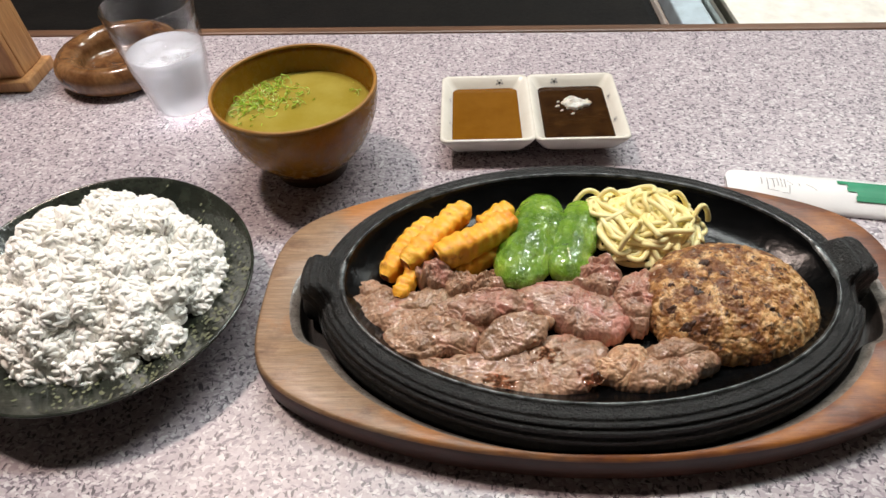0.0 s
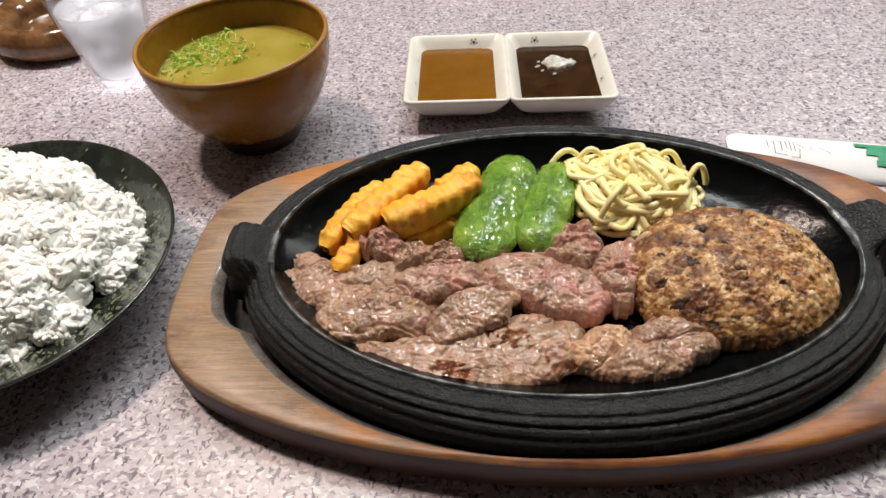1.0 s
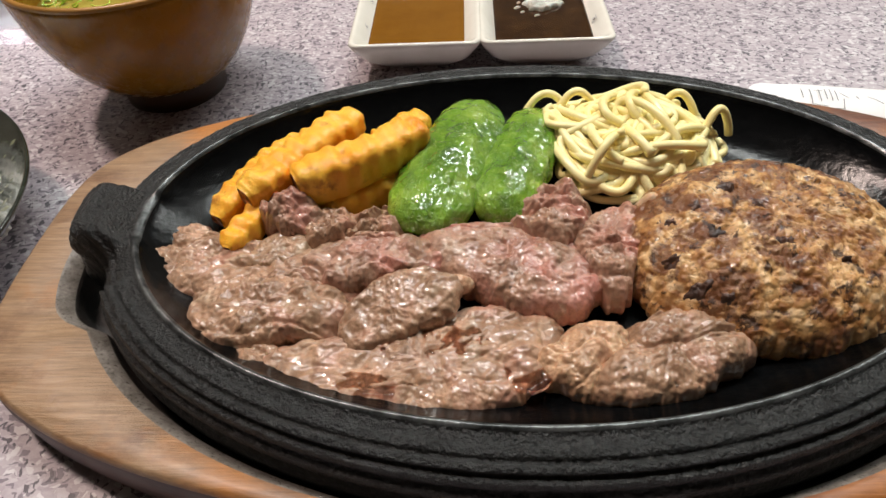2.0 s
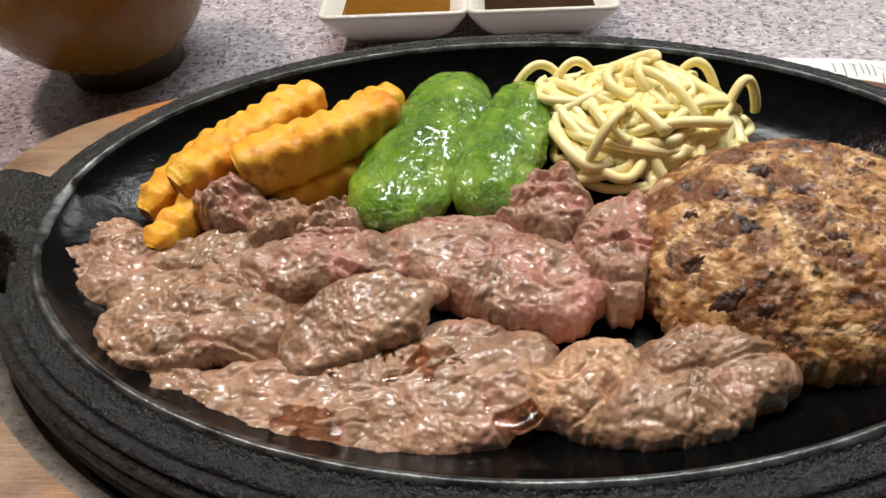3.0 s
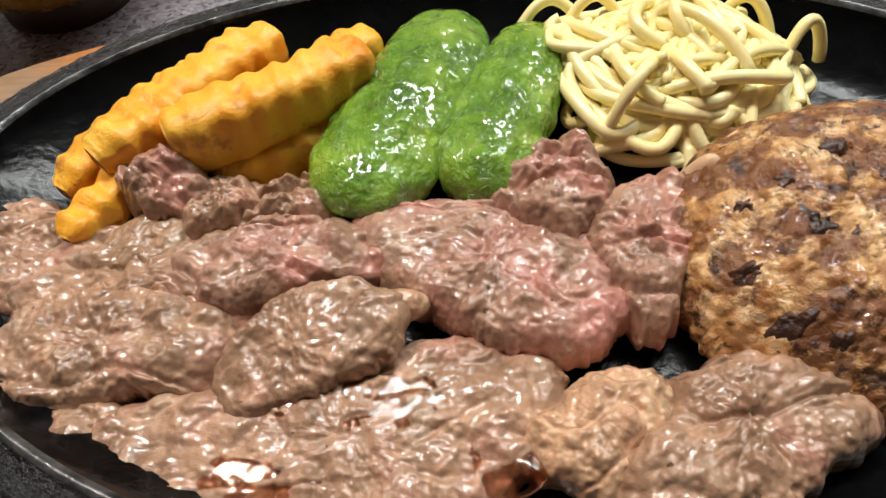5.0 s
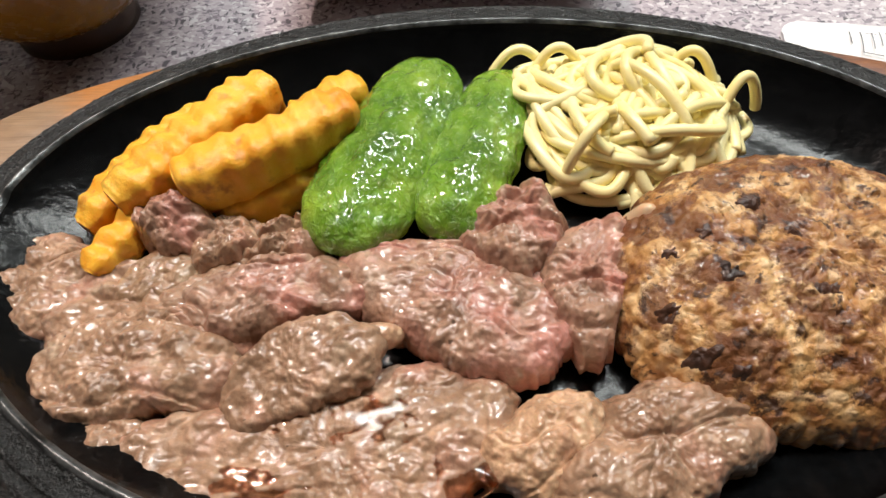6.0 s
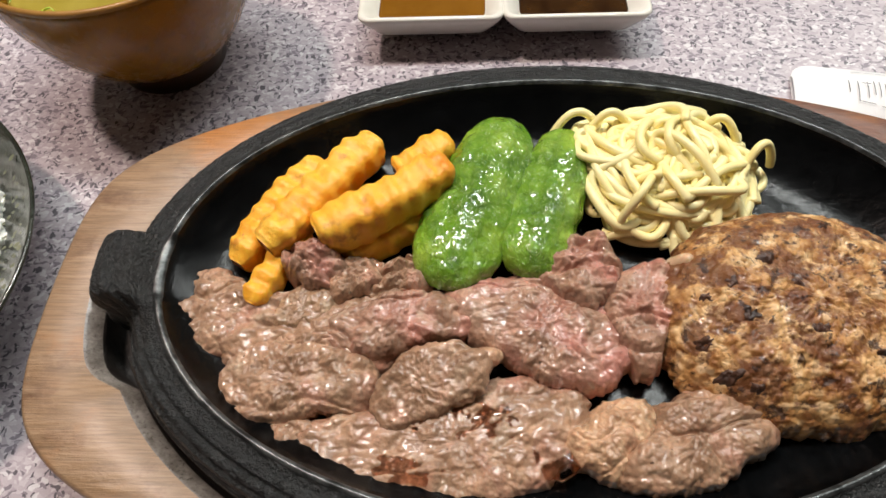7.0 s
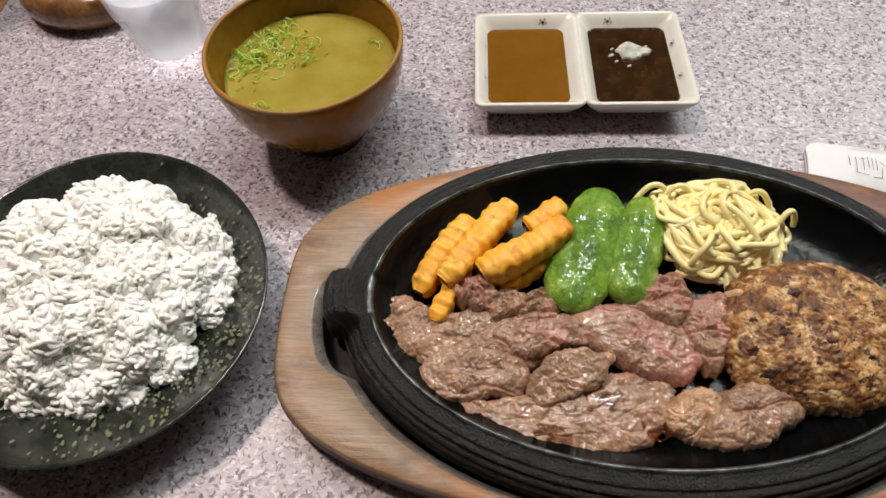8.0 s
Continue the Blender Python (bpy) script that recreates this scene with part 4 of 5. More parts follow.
juice_pool(0.0560, 0.2120, (15, 10, 6.5, 4.5, 4.2, 5.0, 8, 14, 17, 12, 7, 4.6, 4.2, 5, 7, 11), 6.0, 0.0001, "thin red-brown juice pooled on the beef")
juice_pool(0.0740, 0.2010, (9, 7, 5, 3.8, 3.4, 4, 6, 9, 10, 7, 4.4, 3.2, 3.0, 3.4, 5, 7), 9.0, 0.0, "shining pool of clear meat juice")
juice_pool(0.0400, 0.1985, (9, 6, 3.4, 2.6, 2.4, 3, 5, 8, 9, 6, 3.4, 2.4, 2.2, 2.6, 4, 7), 12.0, 0.0001, "shining streak of clear meat juice")


def fry(p, q, w, h, seed, label="crinkle-cut golden sweet potato fry with browned ends"):
    """A crinkle-cut stick between the middles of its two ends."""
    p, q = Vector(p) + Vector((FX, FY, 0)), Vector(q) + Vector((FX, FY, 0))
    d = q - p
    length = d.length
    d.normalize()
    side = d.cross(Vector((0, 0, 1))).normalized()
    up = side.cross(d)
    steps, ring = 64, 24
    verts, faces, slots = [], [], []
    for i in range(steps + 1):
        t = i / steps
        endf = min(1.0, min(t / 0.16, (1 - t) / 0.26))
        endf = 0.48 + 0.52 * math.sqrt(max(0, 1 - (1 - endf) ** 2))
        wave = math.sin(t * length / 0.0062 * math.tau + seed)
        bow = 0.0012 * math.sin(math.pi * t + seed)
        for k in range(ring):
            a = math.tau * k / ring
            c, s = math.cos(a), math.sin(a)
            m = (abs(c) ** 5 + abs(s) ** 5) ** (-1 / 5)
            x, z = c * m * w / 2 * endf, s * m * h / 2 * endf
            z += (0.00042 * wave if s > 0 else 0.0002 * wave) * abs(s) ** 0.5
            x += 0.00034 * wave * abs(c) * (1 if c > 0 else -1)
            o = p + d * (t * length) + side * (x + bow) + up * z
            j = 0.0011 * n3(o.x * 130 + seed, o.y * 130, o.z * 130) + 0.0005 * n3(o.x * 420 + seed, o.y * 420, o.z * 420)
            verts.append(o + (side * c + up * s) * j)
    for i in range(steps):
        for k in range(ring):
            j = (k + 1) % ring
            faces.append((i * ring + k, i * ring + j, (i + 1) * ring + j, (i + 1) * ring + k))
            slots.append(0)
    faces.append(tuple(range(ring)))
    e = steps * ring
    faces.append(tuple(range(e + ring - 1, e - 1, -1)))
    slots += [1, 1]
    me = as_mesh("fry", verts, faces, [MAT_FRY, MAT_FRY_EDGE], True, slots)
    thing("fry", ((p.x + q.x) / 2, (p.y + q.y) / 2, min(p.z, q.z) - h / 2), label, "fry", "sweet potato fries", mesh=me)


fry((0.0085, 0.2640, 0.0355), (0.0490, 0.2880, 0.0370), 0.0130, 0.0145, 0.3)
fry((-0.0085, 0.2620, 0.0330), (0.0250, 0.3010, 0.0345), 0.0125, 0.0120, 1.7)
fry((-0.0190, 0.2600, 0.0255), (0.0050, 0.2985, 0.0275), 0.0115, 0.0105, 2.9)
fry((-0.0100, 0.2445, 0.0265), (0.0020, 0.2700, 0.0280), 0.0085, 0.0090, 4.1, "narrow golden sweet potato fry end lying on the beef")
fry((0.0150, 0.2620, 0.0255), (0.0455, 0.2835, 0.0255), 0.0110, 0.0110, 5.2, "reddish sweet potato fry under the others")
fry((0.0300, 0.2925, 0.0290), (0.0490, 0.3035, 0.0310), 0.0105, 0.0105, 0.9)
fry((0.0100, 0.2925, 0.0265), (0.0240, 0.3035, 0.0275), 0.0095, 0.0100, 2.2)


def pepper(p, q, w, h, seed, label):
    """A softened green pepper: plump, tapered, creased along its length and wrinkled."""
    p, q = Vector(p) + Vector((FX, FY, 0)), Vector(q) + Vector((FX, FY, 0))
    d = q - p
    length = d.length
    d.normalize()
    side = d.cross(Vector((0, 0, 1))).normalized()
    up = side.cross(d)
    steps, ring = 110, 88
    verts, faces = [], []
    for i in range(steps + 1):
        t = i / steps
        b = max(0.0, 1 - abs(2 * t - 1) ** 4.2) ** 0.5 * (1.0 - 0.16 * t) + 0.004
        for k in range(ring):
            a = math.tau * k / ring
            c, s = math.cos(a), math.sin(a)
            crease = 1 - 0.07 * math.exp(-((a - 1.9) / 0.22) ** 2) - 0.05 * math.exp(-((a - 0.9) / 0.2) ** 2)
            x, z = c * w / 2 * b * crease, s * h / 2 * b * crease
            o = p + d * (t * length) + side * x + up * z
            j = 0.0010 * n3(o.x * 75 + seed, o.y * 60, o.z * 75) + 0.0008 * n3(o.x * 190, o.y * 150 + seed, o.z * 190) + 0.0006 * n3(o.x * 420, o.y * 300 + seed, o.z * 420)
            verts.append(o + (side * c + up * s) * j * b)
    for i in range(steps):
        for k in range(ring):
            j = (k + 1) % ring
            faces.append((i * ring + k, i * ring + j, (i + 1) * ring + j, (i + 1) * ring + k))
    faces.append(tuple(range(ring)))
    e = steps * ring
    faces.append(tuple(range(e + ring - 1, e - 1, -1)))
    thing("green_pepper", ((p.x + q.x) / 2, (p.y + q.y) / 2, min(p.z, q.z) - h / 2), label, "green pepper", "green peppers on the plate", mesh=as_mesh("green_pepper", verts, faces, MAT_PEPPER))


pepper((0.0455, 0.2490, 0.0290), (0.0685, 0.3130, 0.0310), 0.0300, 0.0185, 1.0, "large wrinkled glossy grilled green pepper beside the fries")
pepper((0.0710, 0.2530, 0.0285), (0.0880, 0.3090, 0.0295), 0.0245, 0.0180, 5.0, "smaller wrinkled glossy grilled green pepper beside the noodles")


def noodles():
    heap = thing("noodles", (0.117, 0.294, G), "heap of plain pale yellow spaghetti noodles", "noodles")
    rnd = random.Random(12)
    c = Vector((0.1190, 0.2940, 0))
    for i in range(125):
        n = 60
        px, py = rnd.uniform(-0.015, 0.015), rnd.uniform(-0.011, 0.010)
        r1, r2 = rnd.uniform(0.010, 0.024), rnd.uniform(0.007, 0.015)
        tw, a0, turns = rnd.uniform(0, 3.14), rnd.uniform(0, 6.28), rnd.uniform(0.5, 1.1)
        zc, zw, zp = (i + rnd.random()) / 125, rnd.uniform(0.001, 0.0045) * (1.25 if i > 100 else 1), rnd.uniform(0, 6.28)
        w1, w2 = rnd.uniform(-0.005, 0.005), rnd.uniform(0.6, 2.6)
        pts = []
        for k in range(n):
            t = k / (n - 1)
            a = a0 + turns * math.tau * t
            u, v = r1 * math.cos(a) * (1 - 0.25 * t), r2 * math.sin(a)
            x = px + u * math.cos(tw) - v * math.sin(tw) + w1 * math.sin(w2 * a)
            y = py + u * math.sin(tw) + v * math.cos(tw) + w1 * math.cos(w2 * a + 1)
            q = min(1.0, math.hypot(x / 0.040, y / 0.030))
            roof = 0.0165 * (1 - q ** 2.4)
            z = G + 0.0018 + roof * (0.30 + 0.70 * zc) + zw * math.sin(a * 1.3 + zp) * (0.4 + 0.6 * zc)
            pts.append((c.x + x + FX, c.y + y + FY, max(z, G + 0.0018)))
        part("noodle", tube("noodle", pts, rnd.uniform(0.00138, 0.00158), MAT_NOODLE, 12), heap)
    for (x0, y0, x1, y1, hgt, lean) in ((0.0800, 0.306, 0.099, 0.311, 0.009, 0.004), (0.092, 0.306, 0.109, 0.309, 0.011, 0.003), (0.139, 0.286, 0.152, 0.294, 0.013, 0.004), (0.128, 0.305, 0.143, 0.302, 0.012, 0.003), (0.099, 0.271, 0.114, 0.290, 0.014, -0.004), (0.110, 0.300, 0.122, 0.306, 0.012, 0.002)):
        pts = []
        for k in range(40):
            t = k / 39
            s = math.sin(math.pi * t)
            pts.append((x0 + (x1 - x0) * t + FX, y0 + (y1 - y0) * t + lean * s + FY, G + 0.003 + hgt * s ** 0.8 + 0.006 * t))
        part("noodle", tube("noodle", pts, 0.0014, MAT_NOODLE, 12), heap)


noodles()

# ---- rice ----
RC = (-0.166, 0.261)


def plate_wave(a, i):
    return 1 + 0.028 * math.cos(2 * (a + 0.75)) + 0.012 * math.cos(3 * a + 0.5)


rice_plate = thing("rice_plate", (RC[0], RC[1], 0), "shallow black glazed stoneware plate with olive flecks", "plate")
prof = [(0.001, 0.0), (0.038, 0.0), (0.040, 0.001), (0.040, 0.004), (0.052, 0.008), (0.066, 0.0155), (0.0775, 0.0245), (0.0800, 0.0275), (0.0803, 0.0286), (0.0796, 0.0290), (0.0785, 0.0284), (0.074, 0.0245), (0.064, 0.0175), (0.05, 0.0115), (0.035, 0.0085), (0.001, 0.0080)]
part("dish", lathe("dish", prof, (*RC, 0), MAT_PLATE, 160, plate_wave), rice_plate)


def flecks():
    rnd = random.Random(4)
    verts, faces = [], []
    for i in range(420):
        a = rnd.gauss(-0.55, 0.75)
        r = rnd.uniform(0.050, 0.078)
        z = 0.0115 + (0.0284 - 0.0115) * ((r - 0.05) / 0.0285) ** 1.25 + 0.0009
        q = r * plate_wave(a, 0)
        x, y = RC[0] + q * math.cos(a), RC[1] + q * math.sin(a)
        s = rnd.uniform(0.0003, 0.0011)
        b = len(verts)
        nrm = Vector((-0.5 * math.cos(a), -0.5 * math.sin(a), 1)).normalized()
        t1 = nrm.cross(Vector((math.sin(a), -math.cos(a), 0))).normalized()
        t2 = nrm.cross(t1)
        k0 = rnd.uniform(0, 6)
        for k in range(6):
            w = math.tau * k / 6
            rr = s * rnd.uniform(0.6, 1.2)
            verts.append(Vector((x, y, z)) + rr * (math.cos(w + k0) * t1 * 1.5 + math.sin(w + k0) * t2))
        verts.append(Vector((x, y, z)) + nrm * 0.0001)
        for k in range(6):
            faces.append((b + k, b + (k + 1) % 6, b + 6))
    return as_mesh("fleck", verts, faces, MAT_SPOTS)


part("fleck", flecks(), rice_plate, "olive glaze flecks")["kind"] = "stuff"


def rice_dome(x, y):
    """Smooth height of the heap over the table."""
    u, v = (x - RC[0] + 0.0015) / 0.058, (y - RC[1] - 0.0035) / 0.054
    a = math.atan2(v, u)
    c, d = math.cos(a), math.sin(a)
    q = math.hypot(u, v) / (1 + 0.12 * n3(1.6 * c, 1.6 * d, 3.3) + 0.08 * n3(4.5 * c, 4.5 * d, 6.1))
    if q >= 1:
        return None
    return 0.0105 + (1 - q ** 3.0) ** 0.7 * (0.033 + 0.010 * v - 0.006 * u)


def rice_heap():
    """Sticky clumps of grains piled up; the grains cover the outside of every clump."""
    rnd = random.Random(8)
    balls = []
    while len(balls) < 290:
        x, y = RC[0] + rnd.uniform(-0.062, 0.062), RC[1] + rnd.uniform(-0.056, 0.066)
        z = rice_dome(x, y)
        if z is None:
            continue
        r = rnd.uniform(0.0040, 0.0095)
        z += rnd.uniform(-0.0050, 0.0040) + 0.004 * n3(x * 60, y * 60, 1.5) - 0.55 * r
        balls.append((Vector((x, y, max(z, 0.0095 + 0.4 * r))), r))
    verts, faces = [], []

    def ring_solid(c, d, a, b, length, radius, rings, sides, bend):
        s0 = len(verts)
        for i in range(rings):
            t = -1 + 2 * i / (rings - 1)
            rr = radius * max(0.12, 1 - abs(t) ** 2.4) ** 0.5
            for k in range(sides):
                w = math.tau * k / sides
                verts.append(c + d * (t * length) + a * (rr * math.cos(w) + bend * (1 - t * t)) + b * (0.88 * rr * math.sin(w)))
        for i in range(rings - 1):
            for k in range(sides):
                j = (k + 1) % sides
                faces.append((s0 + i * sides + k, s0 + i * sides + j, s0 + (i + 1) * sides + j, s0 + (i + 1) * sides + k))
        faces.append(tuple(range(s0 + sides - 1, s0 - 1, -1)))
        faces.append(tuple(range(s0 + (rings - 1) * sides, s0 + rings * sides)))

    ex, ey, ez = Vector((1, 0, 0)), Vector((0, 1, 0)), Vector((0, 0, 1))
    for c, r in balls:
        ring_solid(c, ez, ex, ey, 0.95 * r, 0.95 * r, 11, 18, 0)
    near = [[(p, q) for p, q in balls if p is not c and (p - c).length < q + r] for c, r in balls]
    for (c, r), others in zip(balls, near):
        for i in range(int(1900000 * r * r)):
            nrm = Vector((rnd.gauss(0, 1), rnd.gauss(0, 1), rnd.gauss(0, 1))).normalized()
            o = c + nrm * (r * rnd.uniform(0.95, 1.05))
            if o.z < 0.0112 or any((o - p).length < 0.93 * q for p, q in others):
                continue
            d = Vector((rnd.gauss(0, 1), rnd.gauss(0, 1), rnd.gauss(0, 1))).normalized()
            d = (d - nrm * d.dot(nrm) * rnd.choice((1.0, 1.0, 0.95, 0.85, 0.6, 0.2))).normalized()
            a = d.cross(Vector((0.3, 0.1, 1))).normalized()
            ring_solid(o, d, a, a.cross(d), rnd.uniform(0.0023, 0.0030), rnd.uniform(0.00115, 0.00140), 7, 8, rnd.uniform(0, 0.0004))
    return as_mesh("cooked_rice", verts, faces, MAT_RICE)


thing("cooked_rice", (RC[0], RC[1], 0.009), "heap of steaming white cooked rice on the black plate", "rice", kind="stuff", mesh=rice_heap())

# ---- soup ----
SC = (-0.0795, 0.3855)
bowl = thing("soup_bowl", (SC[0], SC[1], 0), "round brown lacquered soup bowl on a dark foot", "bowl")
outer = [(0.001, 0.003), (0.0195, 0.003), (0.021, 0.0), (0.0238, 0.0), (0.0240, 0.005), (0.0236, 0.0088)]
part("foot", lathe("foot", outer, (*SC, 0), MAT_FOOT, 96), bowl, "dark foot ring")
wall = [(0.0225, 0.0090)] + [(0.0232 + 0.0278 * math.sin(u * math.pi / 2) ** 1.05, 0.0090 + 0.0527 * (1 - math.cos(u * math.pi / 2)) ** 0.80) for u in [i / 24 for i in range(25)]]
inner = [(0.0490 * math.sin(u * math.pi / 2) ** 0.9 + 0.0002, 0.0110 + 0.0507 * (1 - math.cos(u * math.pi / 2))) for u in [i / 20 for i in range(20, -1, -1)]]
part("body", lathe("body", wall + inner, (*SC, 0), MAT_BOWL, 128), bowl)
part("rim", lathe("rim", [(0.0511, 0.0612), (0.0512, 0.0622), (0.0505, 0.0630), (0.0495, 0.0630), (0.0488, 0.0622), (0.0490, 0.0612)], (*SC, 0), MAT_RIM, 128), bowl, "paler worn rim")

SOUP_Z = 0.0445


def soup_mesh():
    verts, faces = [], []
    segs, rings = 96, 20
    for i in range(rings + 1):
        r = 0.0458 * (1 - i / rings) + 0.0001
        for k in range(segs):
            a = math.tau * k / segs
            x, y = SC[0] + r * math.cos(a), SC[1] + r * math.sin(a)
            lift = 0.0008 * max(0.0, (r - 0.0428) / 0.0032) ** 2
            verts.append((x, y, SOUP_Z + lift + 0.00012 * n3(x * 160, y * 160, 0)))
    for i in range(rings):
        for k in range(segs):
            j = (k + 1) % segs
            faces.append((i * segs + k, i * segs + j, (i + 1) * segs + j, (i + 1) * segs + k))
    b = len(verts)
    for r, z in ((0.0440, SOUP_Z - 0.004), (0.030, 0.022), (0.001, 0.014)):
        for k in range(segs):
            a = math.tau * k / segs
            verts.append((SC[0] + r * math.cos(a), SC[1] + r * math.sin(a), z))
    prev = 0
    for i in range(3):
        cur = b + i * segs
        for k in range(segs):
            j = (k + 1) % segs
            faces.append((prev + j, prev + k, cur + k, cur + j))
        prev = cur
    return as_mesh("soup", verts, faces, MAT_SOUP)


thing("soup", (SC[0], SC[1], 0.014), "cloudy yellow-green broth in the lacquer bowl", "soup", mesh=soup_mesh())


def onions():
    rnd = random.Random(3)
    verts, faces = [], []
    for i in range(250):
        pick = rnd.random()
        if pick < 0.72:
            a = rnd.gauss(2.75, 0.42)
            r = 0.043 * (1 - abs(rnd.gauss(0, 0.30)))
        elif pick < 0.88:
            a, r = rnd.gauss(1.9, 0.5), rnd.uniform(0.004, 0.024)
        elif pick < 0.95:
            a, r = rnd.gauss(4.25, 0.12), rnd.uniform(0.036, 0.042)
        else:
            a, r = rnd.gauss(0.5, 0.25), rnd.uniform(0.036, 0.043)
        r = max(0.002, min(0.0432, r))
        c = Vector((SC[0] + r * math.cos(a), SC[1] + r * math.sin(a), SOUP_Z + rnd.uniform(0.0002, 0.0016)))
        R, w, th = rnd.uniform(0.0010, 0.0036), rnd.uniform(0.0004, 0.0012), 0.00030
        tilt = Euler((rnd.gauss(0, 0.5), rnd.gauss(0, 0.5), rnd.uniform(0, 6.28))).to_matrix()
        arc = rnd.choice((math.tau, math.pi, math.pi * 0.8, math.pi * 0.5, math.pi * 0.4))
        n = 9
        b = len(verts)
        for k in range(n + 1):
            t = arc * k / n
            for rr, z in ((R, -w / 2), (R, w / 2), (R - th, w / 2), (R - th, -w / 2)):
                verts.append(c + tilt @ Vector((rr * math.cos(t) * 1.3, rr * math.sin(t), z * 0.7)))
        for k in range(n):
            for s in range(4):
                u = (s + 1) % 4
                faces.append((b + 4 * k + s, b + 4 * k + u, b + 4 * k + 4 + u, b + 4 * k + 4 + s))
    return as_mesh("chopped_green_onion", verts, faces, MAT_ONION, False)


thing("chopped_green_onion", (SC[0], SC[1], SOUP_Z), "chopped green onion floating on the broth", "green onion", kind="stuff", mesh=onions())

# ---- sauce dish ----
DX0, DX1, DY0, DY1, DZ = 0.0085, 0.1325, 0.3825, 0.4635, 0.0195


def rounded_rect(cx, cy, hx, hy, r, z, n=8):
    pts = []
    for qx, qy, a0 in ((1, 1, 0), (-1, 1, 1), (-1, -1, 2), (1, -1, 3)):
        for k in range(n + 1):
            a = (a0 + k / n) * math.pi / 2
            pts.append((cx + qx * (hx - r) + r * math.cos(a), cy + qy * (hy - r) + r * math.sin(a), z))
    return pts


def skin(loops, faces, base):
    n = len(loops[0])
    for i in range(len(loops) - 1):
        for k in range(n):
            j = (k + 1) % n
            faces.append((base + i * n + k, base + i * n + j, base + (i + 1) * n + j, base + (i + 1) * n + k))


def make_dish():
    """Two square wells joined along a low wall, with a notch at the joint."""
    verts, faces = [], []
    mx, my = (DX0 + DX1) / 2, (DY0 + DY1) / 2
    half = (DX1 - DX0) / 4
    hy = (DY1 - DY0) / 2
    for sx in (-1, 1):
        cx = mx + sx * half
        loops = []
        for d, z, r in ((-0.016, 0.0, 0.006), (-0.013, 0.0008, 0.006), (-0.0055, 0.0075, 0.006), (-0.0012, 0.0150, 0.0055), (0.0, 0.0182, 0.005), (-0.0003, DZ - 0.0003, 0.005), (-0.0014, DZ, 0.0045), (-0.0026, DZ - 0.0005, 0.004), (-0.0052, 0.0162, 0.004), (-0.0090, 0.0115, 0.005), (-0.0125, 0.0055, 0.005), (-0.020, 0.0042, 0.003)):
            loops.append(rounded_rect(cx, my, half + d + 0.0004, hy + d, r, z))
        base = len(verts)
        for lp in loops:
            verts += lp
        skin(loops, faces, base)
        n = len(loops[0])
        faces.append(tuple(range(base + n - 1, base - 1, -1)))
        faces.append(tuple(range(base + (len(loops) - 1) * n, base + len(loops) * n)))
    return as_mesh("dish", verts, faces, MAT_CHINA)


dish = thing("sauce_dish", (0.0705, 0.423, 0), "white glazed two-well sauce dish with small plum blossom marks", "sauce dish")
part("dish", make_dish(), dish)


def blossom(x, y, z, nrm, size):
    """A painted blossom: a dark heart and pale grey petals lying on the glaze."""
    verts, faces, slots = [], [], []
    nrm = Vector(nrm).normalized()
    t1 = nrm.cross(Vector((0, 0, 1))).normalized()
    t2 = nrm.cross(t1)
    c = Vector((x, y, z)) + nrm * 0.0003

    def disc(o, r, slot, lift):
        b = len(verts)
        for k in range(8):
            verts.append(o + r * (math.cos(k * math.tau / 8) * t1 + math.sin(k * math.tau / 8) * t2) + nrm * lift)
        verts.append(o + nrm * (lift + 0.00012))
        for k in range(8):
            faces.append((b + k, b + (k + 1) % 8, b + 8))
            slots.append(slot)

    disc(c, size * 0.42, 0, 0.00022)
    for k in range(5):
        a = math.tau * k / 5 + 0.4
        disc(c + size * 0.95 * (math.cos(a) * t1 + math.sin(a) * t2), size * 0.36, 1, 0.0001)
    part("blossom", as_mesh("blossom", verts, faces, [MAT_INK, MAT_GREY_INK], True, slots), dish, "small painted plum blossom")


for bx in (0.0505, 0.0905):
    blossom(bx, DY1 - 0.0054, 0.0158, (0, -1, 0.55), 0.0022)
for by in (0.409, 0.437):
    blossom(DX1 - 0.0056, by, 0.0155, (-1, 0, 0.5), 0.0018)
    blossom(DX0 + 0.0056, by, 0.0155, (1, 0, 0.5), 0.0014)


def sauce(name, sx, mat, label):
    mx, my = (DX0 + DX1) / 2, (DY0 + DY1) / 2
    half, hy = (DX1 - DX0) / 4, (DY1 - DY0) / 2
    loops = [rounded_rect(mx + sx * half, my, half - g + 0.0004, hy - g, 0.004, z) for g, z in ((0.0120, 0.0062), (0.0100, 0.0100), (0.0079, 0.01285), (0.0087, 0.0125), (0.0100, 0.0124), (0.018, 0.0124))]
    verts, faces = [], []
    for lp in loops:
        verts += lp
    skin(loops, faces, 0)
    n = len(loops[0])
    faces.append(tuple(range(n - 1, -1, -1)))
    faces.append(tuple(range(5 * n, 6 * n)))
    thing(name, (mx + sx * half, my, 0.0058), label, "sauce", mesh=as_mesh(name, verts, faces, mat))


sauce("brown_sauce", -1, MAT_SAUCE, "smooth brown sauce in a well of the white dish")
sauce("dark_sauce", 1, MAT_SOY, "dark soy sauce in a well of the white dish")
FX, FY = 0.0, 0.0
thing("grated_radish", (0.104, 0.433, 0.0128), "small wet heap of grated white radish in dark sauce", "radish", mesh=lump("grated_radish", 0.104, 0.4330, 10, 0.0115, 0.0075, (1, 0.7, 1.1, 0.8, 1, 0.75), 0.0114, 0.0038, MAT_RADISH, 77.0, rough=1.1, segs=90, rings=22))
